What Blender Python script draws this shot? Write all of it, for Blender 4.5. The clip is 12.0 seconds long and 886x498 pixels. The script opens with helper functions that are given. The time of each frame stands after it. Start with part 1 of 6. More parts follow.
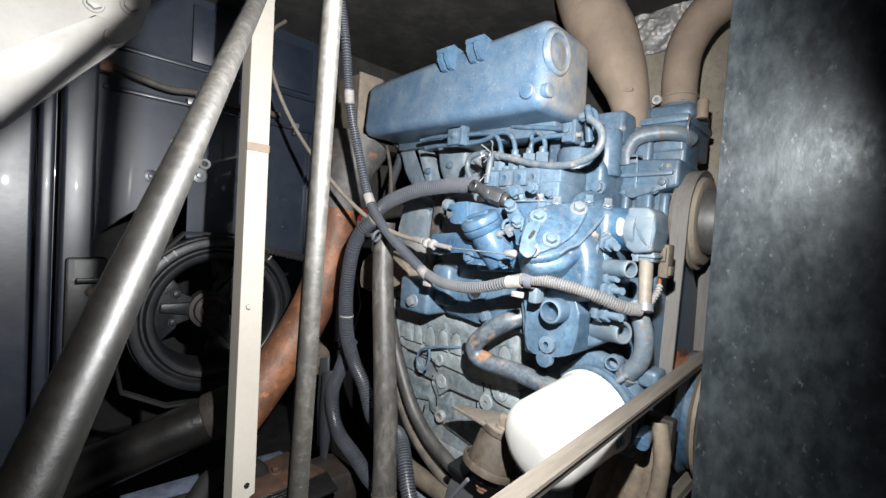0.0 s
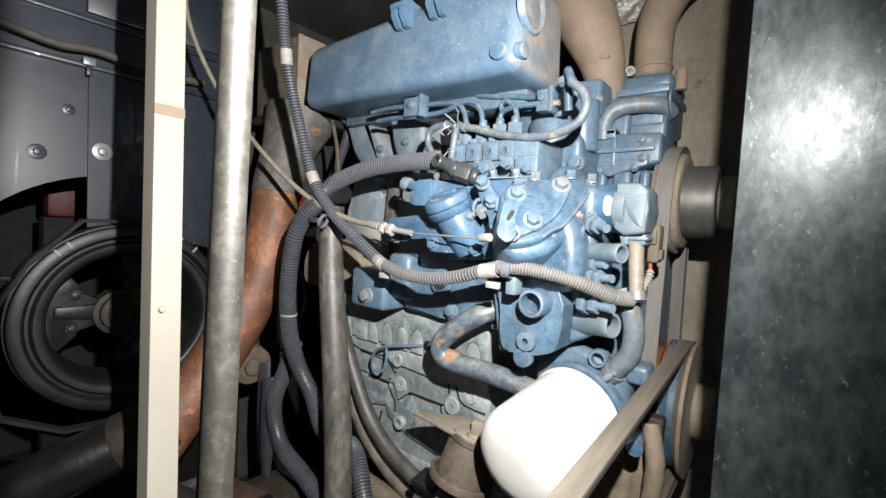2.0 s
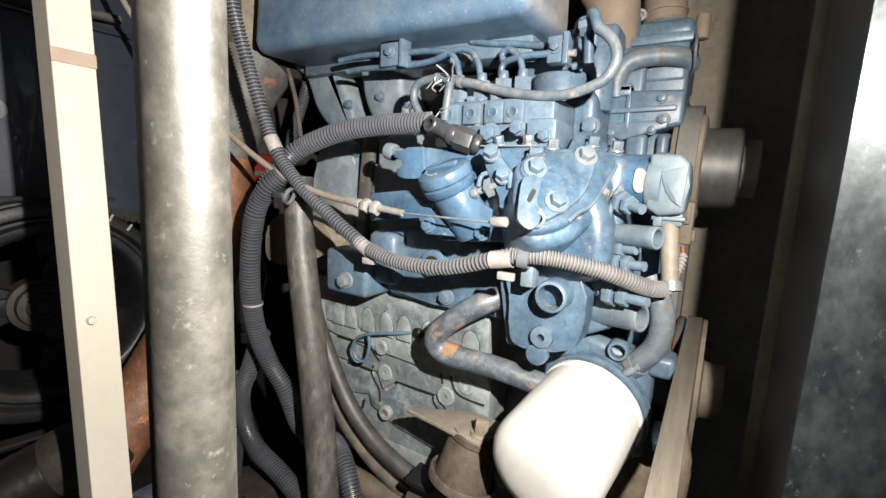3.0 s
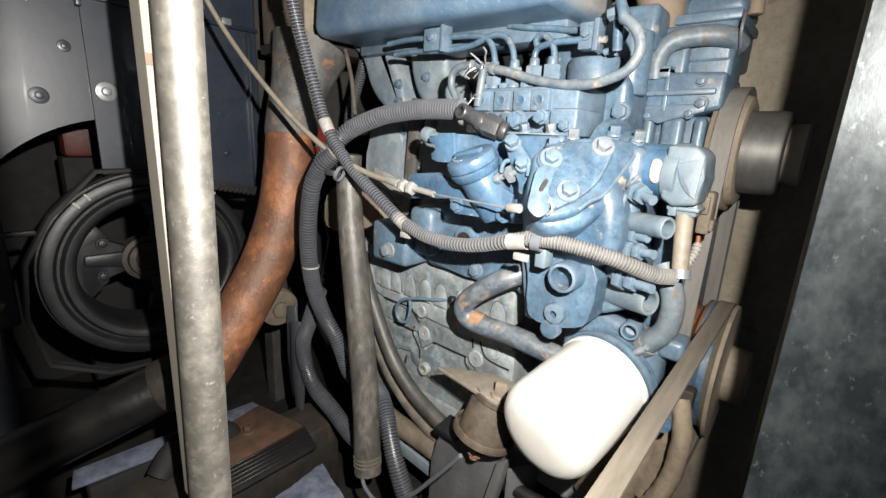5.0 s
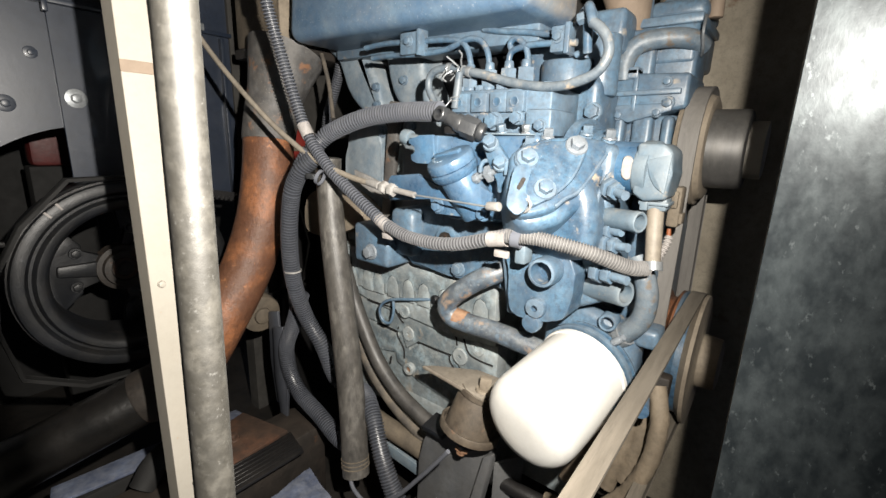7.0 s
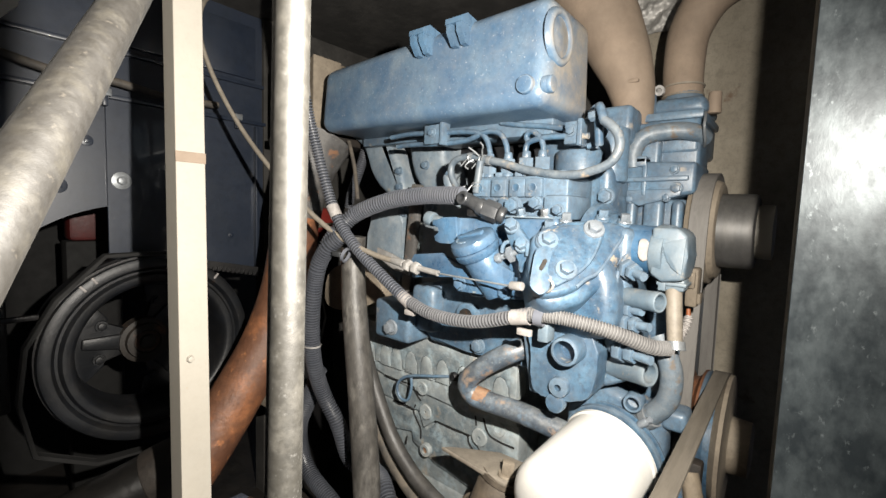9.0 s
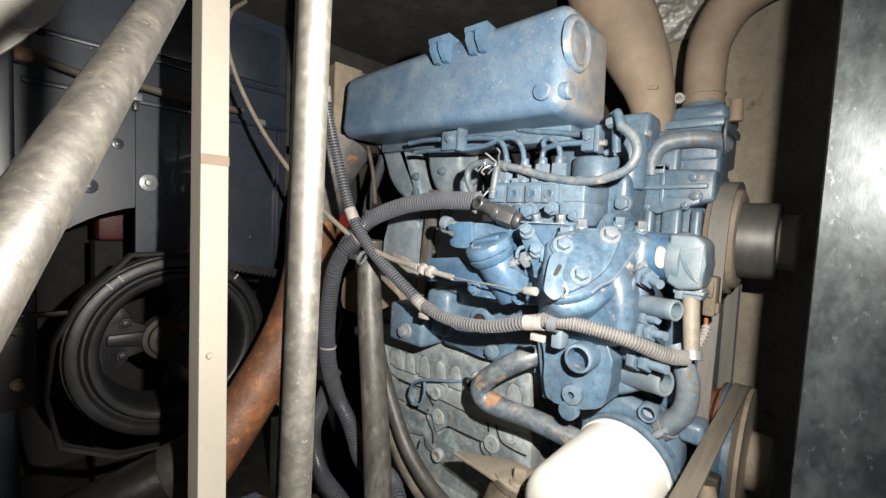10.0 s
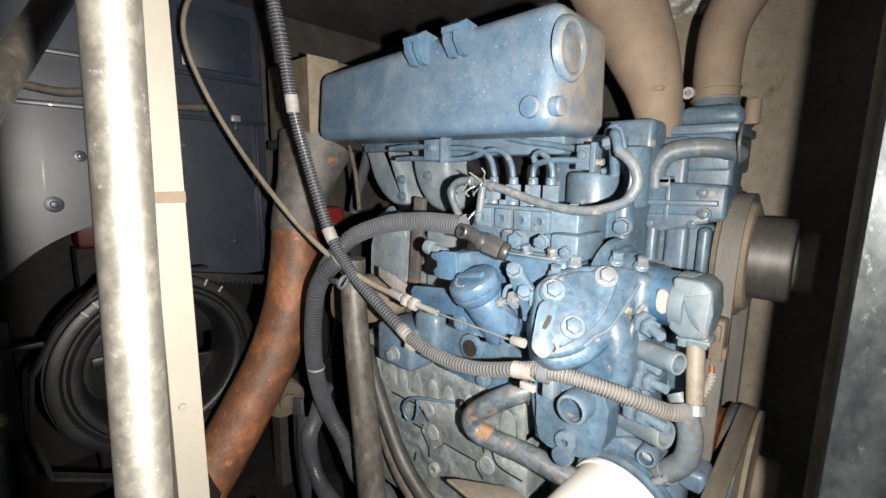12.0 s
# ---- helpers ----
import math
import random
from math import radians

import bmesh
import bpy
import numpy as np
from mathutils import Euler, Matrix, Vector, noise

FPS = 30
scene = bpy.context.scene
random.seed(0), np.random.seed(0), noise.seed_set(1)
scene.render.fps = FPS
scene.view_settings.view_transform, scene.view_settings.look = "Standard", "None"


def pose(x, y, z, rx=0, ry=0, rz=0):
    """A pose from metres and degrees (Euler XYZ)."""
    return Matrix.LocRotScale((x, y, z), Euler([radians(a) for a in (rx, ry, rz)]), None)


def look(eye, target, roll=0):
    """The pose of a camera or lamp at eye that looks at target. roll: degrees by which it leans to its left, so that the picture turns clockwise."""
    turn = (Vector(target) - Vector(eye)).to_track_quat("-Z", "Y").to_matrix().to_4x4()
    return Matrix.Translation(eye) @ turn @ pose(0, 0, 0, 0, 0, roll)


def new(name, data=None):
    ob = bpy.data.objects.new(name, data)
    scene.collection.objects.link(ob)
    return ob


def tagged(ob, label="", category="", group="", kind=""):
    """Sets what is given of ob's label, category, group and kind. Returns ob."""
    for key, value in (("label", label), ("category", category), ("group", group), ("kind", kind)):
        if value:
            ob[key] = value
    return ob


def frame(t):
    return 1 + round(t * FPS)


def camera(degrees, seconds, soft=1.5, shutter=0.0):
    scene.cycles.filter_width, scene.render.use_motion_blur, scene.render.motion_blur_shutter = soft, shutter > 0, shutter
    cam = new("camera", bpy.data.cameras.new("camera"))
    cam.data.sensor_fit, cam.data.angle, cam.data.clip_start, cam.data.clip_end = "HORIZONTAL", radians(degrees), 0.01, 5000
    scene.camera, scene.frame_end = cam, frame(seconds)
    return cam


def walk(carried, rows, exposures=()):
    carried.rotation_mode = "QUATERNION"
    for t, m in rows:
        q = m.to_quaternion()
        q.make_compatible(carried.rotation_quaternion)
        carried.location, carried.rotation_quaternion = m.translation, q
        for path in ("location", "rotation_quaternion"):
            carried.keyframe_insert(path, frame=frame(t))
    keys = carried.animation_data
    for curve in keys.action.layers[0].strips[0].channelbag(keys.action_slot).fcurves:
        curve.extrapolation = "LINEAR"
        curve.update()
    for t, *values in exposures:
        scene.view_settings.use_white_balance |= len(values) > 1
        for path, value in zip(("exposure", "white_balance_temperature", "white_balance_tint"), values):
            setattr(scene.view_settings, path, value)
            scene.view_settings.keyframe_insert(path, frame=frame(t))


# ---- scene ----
cam = camera(90.63, 12.0)
ROWS = [
    (0.0, 0.0054, 0.0094, 0.7928, 87.89, -3.77, -44.84),
    (0.5, 0.0425, 0.0438, 0.7995, 87.88, -3.25, -44.02),
    (1.0, 0.0426, 0.0537, 0.7966, 88.16, -3.25, -43.36),
    (1.5, 0.0462, 0.0636, 0.7962, 87.89, -3.06, -44.61),
    (2.0, 0.0596, 0.0891, 0.7814, 87.05, -3.18, -51.85),
    (2.5, 0.0900, 0.1510, 0.7840, 82.02, -1.98, -57.37),
    (3.0, 0.1036, 0.1854, 0.8093, 80.97, -2.32, -57.74),
    (3.2, 0.0986, 0.1760, 0.8199, 80.92, -2.41, -57.39),
    (4.8, 0.0837, 0.1165, 0.8553, 79.26, -3.72, -48.81),
    (5.0, 0.0950, 0.1208, 0.8400, 75.59, -2.69, -48.67),
    (5.5, 0.1090, 0.1242, 0.8178, 70.90, -0.90, -48.86),
    (6.0, 0.1024, 0.1243, 0.8189, 70.06, -0.60, -48.98),
    (6.5, 0.0920, 0.1180, 0.8291, 71.78, -1.04, -49.40),
    (7.0, 0.0851, 0.1154, 0.8391, 75.99, -1.76, -51.57),
    (7.2, 0.0879, 0.1161, 0.8406, 77.67, -2.23, -53.59),
    (8.8, 0.0614, 0.1187, 0.8424, 85.29, -1.93, -50.75),
    (9.0, 0.0585, 0.1191, 0.8499, 85.27, -1.96, -50.51),
    (9.5, 0.0570, 0.1162, 0.8490, 85.81, -2.41, -49.17),
    (10.0, 0.0567, 0.1144, 0.8458, 86.17, -2.84, -48.24),
    (10.5, 0.0625, 0.1133, 0.8434, 86.21, -2.84, -47.77),
    (11.0, 0.0886, 0.1227, 0.8971, 84.61, -2.49, -47.49),
    (11.5, 0.1158, 0.1372, 0.9470, 81.58, -1.41, -47.29),
    (12.0, 0.1195, 0.1343, 0.9373, 80.41, -0.78, -47.66),
]
EXPOSURES = [(0.0, 0.03, 6150, 10), (0.4, 0.12, 6400, 10), (2.0, 0.02, 6500, 10), (3.2, -0.05, 6850, 10), (4.8, 0.06, 6750, 10), (6.0, 0.12, 6750, 10), (7.2, -0.04, 6850, 10), (9.0, -0.06, 6850, 10), (12.0, -0.16, 6900, 10)]
walk(cam, [(t, pose(x, y, z, rx, ry, rz)) for t, x, y, z, rx, ry, rz in ROWS], EXPOSURES)

# ---- light: a hand torch beside the camera, and a faint bluish world fill added to lift the blacks ----
world = bpy.data.worlds.new("world")
scene.world = world
world.use_nodes = True
world.node_tree.nodes["Background"].inputs[0].default_value = (0.62, 0.74, 1.0, 1)
world.node_tree.nodes["Background"].inputs[1].default_value = 0.16
torch = bpy.data.lights.new("torch", "SPOT")
torch.energy, torch.shadow_soft_size, torch.spot_size, torch.spot_blend = 66.0, 0.006, radians(176), 0.9
torch.color = (1.0, 0.97, 0.92)
torch_lamp = new("torch", torch)
torch_lamp.matrix_world = look((0.144, 0.071, 0.925), (0.332, 0.964, 0.760))


# ---- materials ----
def material(name, base, rough=0.6, metal=0.0, second=None, amount=0.5, scale=14.0, dust=None, dusty=0.0,
             bump=0.25, grain=220.0, spot=None, spots=0.0, spot_scale=60.0, coat=0.0, edge=None, edge_mix=0.25, stretch=None, grit=0.45, flecks=0.0, blown=None):
    """Paint or metal: two colours in large patches, fine grain, settled dust on upper faces, and spots of wear."""
    m = bpy.data.materials.new(name)
    m.use_nodes = True
    n, l = m.node_tree.nodes, m.node_tree.links
    bsdf = n["Principled BSDF"]
    geo = n.new("ShaderNodeNewGeometry")

    where = geo.outputs["Position"]
    if stretch:
        mp = n.new("ShaderNodeMapping")
        mp.inputs["Scale"].default_value = stretch
        l.new(where, mp.inputs["Vector"])
        where = mp.outputs[0]

    def noise_at(s, detail=5.0, rg=0.6):
        t = n.new("ShaderNodeTexNoise")
        t.inputs["Scale"].default_value, t.inputs["Detail"].default_value, t.inputs["Roughness"].default_value = s, detail, rg
        l.new(where, t.inputs["Vector"])
        return t.outputs["Fac"]

    def ramp(src, a, b):
        r = n.new("ShaderNodeMapRange")
        r.inputs[1].default_value, r.inputs[2].default_value = a, b
        l.new(src, r.inputs[0])
        return r.outputs[0]

    def mix(fac, a, b):
        x = n.new("ShaderNodeMix")
        x.data_type = "RGBA"
        l.new(fac, x.inputs[0]) if hasattr(fac, "links") else None
        for sock, v in ((x.inputs[6], a), (x.inputs[7], b)):
            if hasattr(v, "links"):
                l.new(v, sock)
            else:
                sock.default_value = (*v, 1)
        return x.outputs[2]

    def mul(a, k):
        x = n.new("ShaderNodeMath")
        x.operation = "MULTIPLY"
        l.new(a, x.inputs[0])
        if hasattr(k, "links"):
            l.new(k, x.inputs[1])
        else:
            x.inputs[1].default_value = k
        return x.outputs[0]

    second = second or tuple(c * 0.72 for c in base)
    col = mix(mul(ramp(noise_at(scale), 0.35, 0.68), amount * 2), base, second)
    col = mix(mul(ramp(noise_at(grain * 0.6, 5, 0.7), 0.47, 0.66), grit), col, tuple(c * 0.6 for c in second))
    col = mix(mul(ramp(noise_at(grain * 2.7, 3, 0.65), 0.53, 0.64), grit * 0.55), col, tuple(c * 0.5 for c in second))
    rgh = None
    if spot:
        s = mul(ramp(noise_at(spot_scale, 6, 0.65), 0.63 - spots, 0.72 - spots), 0.85)
        col = mix(s, col, spot)
    if dust:
        up = n.new("ShaderNodeSeparateXYZ")
        l.new(geo.outputs["Normal"], up.inputs[0])
        u = ramp(up.outputs[2], -1.1, 1.1)
        f = mul(mul(ramp(noise_at(scale * 2.2, 7, 0.7), 0.25, 0.72), u), dusty)
        f2 = n.new("ShaderNodeMath")
        f2.operation, f2.use_clamp = "ADD", True
        l.new(f, f2.inputs[0])
        l.new(mul(ramp(noise_at(scale * 1.3, 8, 0.75), 0.5, 0.8), dusty * 0.55), f2.inputs[1])
        col = mix(f2.outputs[0], col, dust)
        col = mix(mul(ramp(noise_at(grain * 0.9, 6, 0.7), 0.60, 0.80), dusty * 0.35), col, tuple(min(1, c * 1.2) for c in dust))
        r = n.new("ShaderNodeMapRange")
        r.inputs[3].default_value, r.inputs[4].default_value = rough, min(1.0, rough + 0.35)
        l.new(f2.outputs[0], r.inputs[0])
        rgh = r.outputs[0]
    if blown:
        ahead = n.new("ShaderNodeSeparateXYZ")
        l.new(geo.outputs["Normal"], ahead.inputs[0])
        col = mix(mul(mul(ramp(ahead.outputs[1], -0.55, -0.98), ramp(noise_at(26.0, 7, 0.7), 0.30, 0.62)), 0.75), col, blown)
    if flecks:
        pale = tuple(min(0.6, c * 1.9 + 0.06) for c in (dust or base))
        col = mix(mul(ramp(noise_at(330.0, 3, 0.6), 0.655, 0.685), flecks), col, pale)
        col = mix(mul(ramp(noise_at(150.0, 5, 0.65), 0.655, 0.70), flecks * 0.6), col, pale)
    # Convex edges painted paler, as worn edges and as edges catching light.
    if edge:
        col = mix(mul(ramp(geo.outputs["Pointiness"], 0.515, 0.60), edge_mix), col, edge)
    l.new(col, bsdf.inputs["Base Color"])
    if rgh:
        l.new(rgh, bsdf.inputs["Roughness"])
    else:
        r = n.new("ShaderNodeMapRange")
        r.inputs[3].default_value, r.inputs[4].default_value = max(0.03, rough - 0.12), min(1.0, rough + 0.14)
        l.new(noise_at(scale * 3), r.inputs[0])
        l.new(r.outputs[0], bsdf.inputs["Roughness"])
    bsdf.inputs["Metallic"].default_value = metal
    bsdf.inputs["Coat Weight"].default_value = coat
    bp = n.new("ShaderNodeBump")
    bp.inputs["Strength"].default_value, bp.inputs["Distance"].default_value = bump, 0.0012
    coarse = n.new("ShaderNodeMath")
    coarse.operation = "MULTIPLY_ADD"
    l.new(noise_at(grain * 0.22, 4, 0.6), coarse.inputs[0])
    coarse.inputs[1].default_value = 1.6
    l.new(noise_at(grain, 6, 0.7), coarse.inputs[2])
    l.new(coarse.outputs[0], bp.inputs["Height"])
    l.new(bp.outputs["Normal"], bsdf.inputs["Normal"])
    return m


BLUE = material("engine_paint", (0.044, 0.116, 0.192), 0.36, 0, (0.018, 0.056, 0.106), 0.7, 34, (0.235, 0.25, 0.25), 0.34, 0.16, 240, (0.30, 0.24, 0.17), 0.012, 34, 0.0, (0.36, 0.41, 0.44), 0.20, None, 0.85, 0.12)
BLUE_WORN = material("engine_paint_worn", (0.070, 0.116, 0.165), 0.34, 0, (0.016, 0.030, 0.050), 0.95, 42, (0.27, 0.265, 0.245), 0.50, 0.25, 240, (0.23, 0.150, 0.095), 0.065, 36, 0.0, (0.32, 0.38, 0.42), 0.25, None, 0.8, 0.2)
SCUFF = material("rust_scuff", (0.23, 0.115, 0.062), 0.7, 0, (0.14, 0.065, 0.036), 0.7, 60, (0.32, 0.23, 0.15), 0.5, 0.4, 200)
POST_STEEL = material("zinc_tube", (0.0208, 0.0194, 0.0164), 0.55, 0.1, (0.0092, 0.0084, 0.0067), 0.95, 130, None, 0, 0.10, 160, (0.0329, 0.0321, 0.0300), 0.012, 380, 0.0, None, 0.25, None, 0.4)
BLUE_DEEP = material("engine_paint_clean", (0.032, 0.102, 0.190), 0.24, 0, (0.014, 0.052, 0.110), 0.65, 24, (0.19, 0.225, 0.25), 0.42, 0.14, 240, (0.25, 0.25, 0.23), -0.02, 80, 0.0, (0.24, 0.34, 0.43), 0.16, None, 0.5, 0.06)
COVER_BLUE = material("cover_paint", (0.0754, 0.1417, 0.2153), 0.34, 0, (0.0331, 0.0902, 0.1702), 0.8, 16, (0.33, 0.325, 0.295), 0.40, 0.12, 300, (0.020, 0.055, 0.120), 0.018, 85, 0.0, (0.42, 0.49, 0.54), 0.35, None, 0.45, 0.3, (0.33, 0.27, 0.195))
BLOCK_GREY = material("cast_block", (0.1755, 0.2444, 0.2834), 0.50, 0, (0.0468, 0.0780, 0.1014), 0.95, 30, (0.37, 0.365, 0.33), 0.72, 0.8, 200, (0.25, 0.19, 0.13), 0.025, 20, 0.0, (0.44, 0.46, 0.45), 0.45, None, 0.6, 0.2)
STEEL = material("bolt_steel", (0.27, 0.29, 0.305), 0.36, 0.4, (0.18, 0.195, 0.21), 0.6, 50, (0.24, 0.225, 0.20), 0.35, 0.12, 300)
DUSTY_BLUE = material("dusty_blue", (0.092, 0.140, 0.182), 0.45, 0, (0.050, 0.092, 0.132), 0.65, 26, (0.235, 0.225, 0.20), 0.6, 0.18, 260, (0.28, 0.23, 0.17), 0.0, 40, 0.0, (0.27, 0.32, 0.35), 0.25, None, 0.4, 0.1)
# Conduits: pale edge colour over a dark base imitates lit ridges and shaded grooves.
CONDUIT = material("conduit_plastic", (0.0322, 0.0362, 0.0450), 0.32, 0, (0.0254, 0.0289, 0.0371), 0.5, 25, (0.1466, 0.1447, 0.1417), 0.4, 0.05, 250, None, 0, 60, 0.0, (0.145, 0.153, 0.178), 0.65)
CONDUIT_DARK = material("conduit_black", (0.0274, 0.0306, 0.0386), 0.30, 0, (0.0161, 0.0177, 0.0225), 0.6, 25, (0.1127, 0.1159, 0.1224), 0.35, 0.05, 250, None, 0, 60, 0.0, (0.085, 0.092, 0.110), 0.6)
CONDUIT_MID = material("conduit_grey", (0.0384, 0.0400, 0.0464), 0.38, 0, (0.0248, 0.0256, 0.0304), 0.5, 25, (0.1280, 0.1264, 0.1256), 0.4, 0.06, 250, None, 0, 60, 0.0, (0.22, 0.221, 0.228), 0.6)
BRIGHT_NUT = material("bright_nut", (0.2312, 0.2584, 0.2890), 0.35, 0.3, (0.1632, 0.1870, 0.2108), 0.5, 60, (0.30, 0.30, 0.295), 0.25, 0.1, 300)
CONDUIT_DUSTY = material("conduit_dusty", (0.098, 0.096, 0.097), 0.62, 0, (0.064, 0.063, 0.064), 0.6, 25, (0.225, 0.216, 0.205), 0.5, 0.06, 250, None, 0, 60, 0.0, (0.27, 0.262, 0.255), 0.5)
RUBBER = material("rubber", (0.035, 0.034, 0.034), 0.62, 0, (0.02, 0.02, 0.021), 0.5, 18, (0.17, 0.14, 0.105), 0.9, 0.5, 200)
RUBBER_GREY = material("hose_grey", (0.1020, 0.0965, 0.0887), 0.44, 0, (0.0377, 0.0354, 0.0332), 0.95, 48, (0.1716, 0.1571, 0.1353), 0.4, 0.5, 150, (0.018, 0.017, 0.016), 0.085, 52, 0.0, None, 0.25, (1, 1, 0.5), 0.6, 0.12)
HOSE_BLUE = material("hose_overspray", (0.0850, 0.1102, 0.1346), 0.42, 0, (0.0510, 0.0748, 0.1006), 0.7, 30, (0.26, 0.265, 0.255), 0.55, 0.16, 200, (0.30, 0.235, 0.165), 0.04, 36, 0.0, None, 0.25, None, 0.4, 0.1)
BELT = material("belt_rubber", (0.1403, 0.1326, 0.1232), 0.55, 0, (0.0978, 0.0918, 0.0850), 0.6, 30, (0.23, 0.212, 0.19), 0.4, 0.2, 300, None, 0, 60, 0.0, None, 0.25, (1, 1, 0.12))
BELT_TAN = material("belt_worn", (0.150, 0.131, 0.108), 0.7, 0, (0.080, 0.069, 0.055), 0.8, 34, (0.22, 0.19, 0.15), 0.4, 0.25, 300, (0.075, 0.062, 0.047), 0.0, 50, 0.0, None, 0.25, (0.10, 1, 0.3))
PEELING = material("peeling_paint", (0.125, 0.165, 0.200), 0.42, 0, (0.075, 0.112, 0.150), 0.8, 40, (0.24, 0.22, 0.19), 0.5, 0.35, 200, (0.11, 0.080, 0.055), 0.085, 62, 0.0, None, 0.25, None, 0.6, 0.15)
HOSE_DARK = material("hose_dark", (0.0465, 0.0453, 0.0446), 0.42, 0, (0.0217, 0.0211, 0.0211), 0.7, 26, (0.1116, 0.1023, 0.0899), 0.5, 0.4, 150, (0.15, 0.125, 0.095), -0.02, 34)
FITTING = material("fitting_grey", (0.0252, 0.0273, 0.0315), 0.34, 0.2, (0.0168, 0.0189, 0.0231), 0.7, 60, (0.1050, 0.1022, 0.0952), 0.40, 0.15, 240, None, 0, 60, 0.0, (0.24, 0.25, 0.26), 0.12)
SLEEVE = material("sleeve_scale", (0.0950, 0.0960, 0.0990), 0.55, 0, (0.0425, 0.0430, 0.0450), 0.8, 22, (0.23, 0.20, 0.165), 0.45, 0.5, 180, (0.21, 0.095, 0.045), 0.045, 34, 0.0, None, 0.25, None, 0.4, 0.2)
TAN_BOOT = material("boot_tan", (0.19, 0.150, 0.105), 0.7, 0, (0.105, 0.082, 0.057), 0.7, 30, (0.26, 0.215, 0.16), 0.5, 0.5, 150, (0.05, 0.04, 0.03), -0.015, 60)
TAN_DARK = material("tan_dark", (0.115, 0.092, 0.066), 0.75, 0, (0.06, 0.048, 0.036), 0.7, 22, (0.20, 0.165, 0.12), 0.5, 0.5, 200)
HOSE_TAN = material("hose_tan", (0.2472, 0.1863, 0.1380), 0.75, 0, (0.1552, 0.1162, 0.0862), 0.6, 9, (0.32, 0.26, 0.20), 0.5, 0.25, 200, None, 0, 60, 0.0, None, 0.25, None, 0.15)
TAPE = material("label_tape", (0.315, 0.298, 0.29), 0.65, 0, (0.225, 0.208, 0.198), 0.6, 60, (0.21, 0.188, 0.168), 0.4, 0.1, 240)
CLEARISH = material("pale_plastic", (0.29, 0.286, 0.28), 0.45, 0, (0.19, 0.184, 0.178), 0.6, 60, (0.25, 0.225, 0.195), 0.4)
WHITE = material("filter_paint", (0.6450, 0.6437, 0.6239), 0.35, 0, (0.5814, 0.5649, 0.5240), 0.4, 10, (0.47, 0.395, 0.29), 0.16, 0.05, 160, (0.10, 0.08, 0.06), -0.11, 130, 0.0, None, 0.25, None, 0.10)
CREAM = material("cream_paint", (0.3200, 0.3000, 0.2640), 0.45, 0, (0.2760, 0.2560, 0.2200), 0.4, 8, (0.42, 0.35, 0.26), 0.15, 0.10, 200, (0.33, 0.19, 0.10), -0.045, 120, 0.0, None, 0.25, None, 0.1)
GUSSET = material("gusset_paint", (0.44, 0.425, 0.40), 0.4, 0, (0.33, 0.315, 0.29), 0.4, 8, (0.30, 0.25, 0.19), 0.2, 0.08, 200, (0.22, 0.13, 0.07), -0.06, 60, 0.0, None, 0.25, None, 0.1)
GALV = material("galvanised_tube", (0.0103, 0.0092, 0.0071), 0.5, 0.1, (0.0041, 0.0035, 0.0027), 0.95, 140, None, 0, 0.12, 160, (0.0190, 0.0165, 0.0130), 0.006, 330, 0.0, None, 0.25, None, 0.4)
RUST = material("rusty_steel", (0.2445, 0.0936, 0.0391), 0.5, 0, (0.0944, 0.0393, 0.0220), 0.95, 17, (0.26, 0.130, 0.065), 0.30, 0.9, 180, (0.46, 0.185, 0.072), 0.005, 50, 0.0, None, 0.25, None, 0.6)
RUST_PLATE = material("rusty_plate", (0.075, 0.032, 0.018), 0.7, 0, (0.026, 0.016, 0.012), 0.85, 18, (0.12, 0.065, 0.036), 0.4, 0.6, 180, (0.015, 0.012, 0.011), 0.01, 26)
RUST_DARK = material("rusty_dark", (0.018, 0.0138, 0.0112), 0.6, 0, (0.008, 0.0068, 0.006), 0.8, 16, (0.050, 0.036, 0.025), 0.4, 0.6, 180, (0.13, 0.052, 0.020), 0.0, 12)
BLACK_PAINT = material("black_paint", (0.009, 0.009, 0.010), 0.4, 0, (0.006, 0.006, 0.007), 0.5, 12, (0.05, 0.042, 0.032), 0.2, 0.35, 180)
BLACK_GLOSS = material("black_gloss", (0.0065, 0.0063, 0.0063), 0.27, 0, (0.004, 0.004, 0.004), 0.6, 14, (0.022, 0.018, 0.014), 0.25, 0.4, 120, (0.05, 0.03, 0.018), -0.06, 24)
RUNNER_BLUE = material("dusty_casting", (0.1320, 0.1860, 0.2340), 0.42, 0, (0.0600, 0.1056, 0.1536), 0.7, 22, (0.34, 0.335, 0.315), 0.75, 0.25, 220, (0.29, 0.235, 0.17), 0.0, 30, 0.0, (0.36, 0.40, 0.42), 0.4, None, 0.4, 0.15)
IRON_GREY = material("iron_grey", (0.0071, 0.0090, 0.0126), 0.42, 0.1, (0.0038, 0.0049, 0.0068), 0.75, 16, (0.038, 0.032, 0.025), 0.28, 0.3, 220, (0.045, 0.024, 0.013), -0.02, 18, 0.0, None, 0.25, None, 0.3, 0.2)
BRACKET_DARK = material("bracket_dark", (0.085, 0.091, 0.100), 0.40, 0, (0.050, 0.054, 0.060), 0.7, 14, (0.17, 0.15, 0.12), 0.35, 0.3, 200, (0.22, 0.13, 0.065), -0.045, 16, 0.0, (0.22, 0.22, 0.22), 0.3)
MOUNT_BROWN = material("mount_brown", (0.0630, 0.0463, 0.0312), 0.65, 0, (0.0277, 0.0202, 0.0146), 0.8, 34, (0.1750, 0.1435, 0.1050), 0.5, 0.5, 180, (0.16, 0.075, 0.035), -0.02, 24)
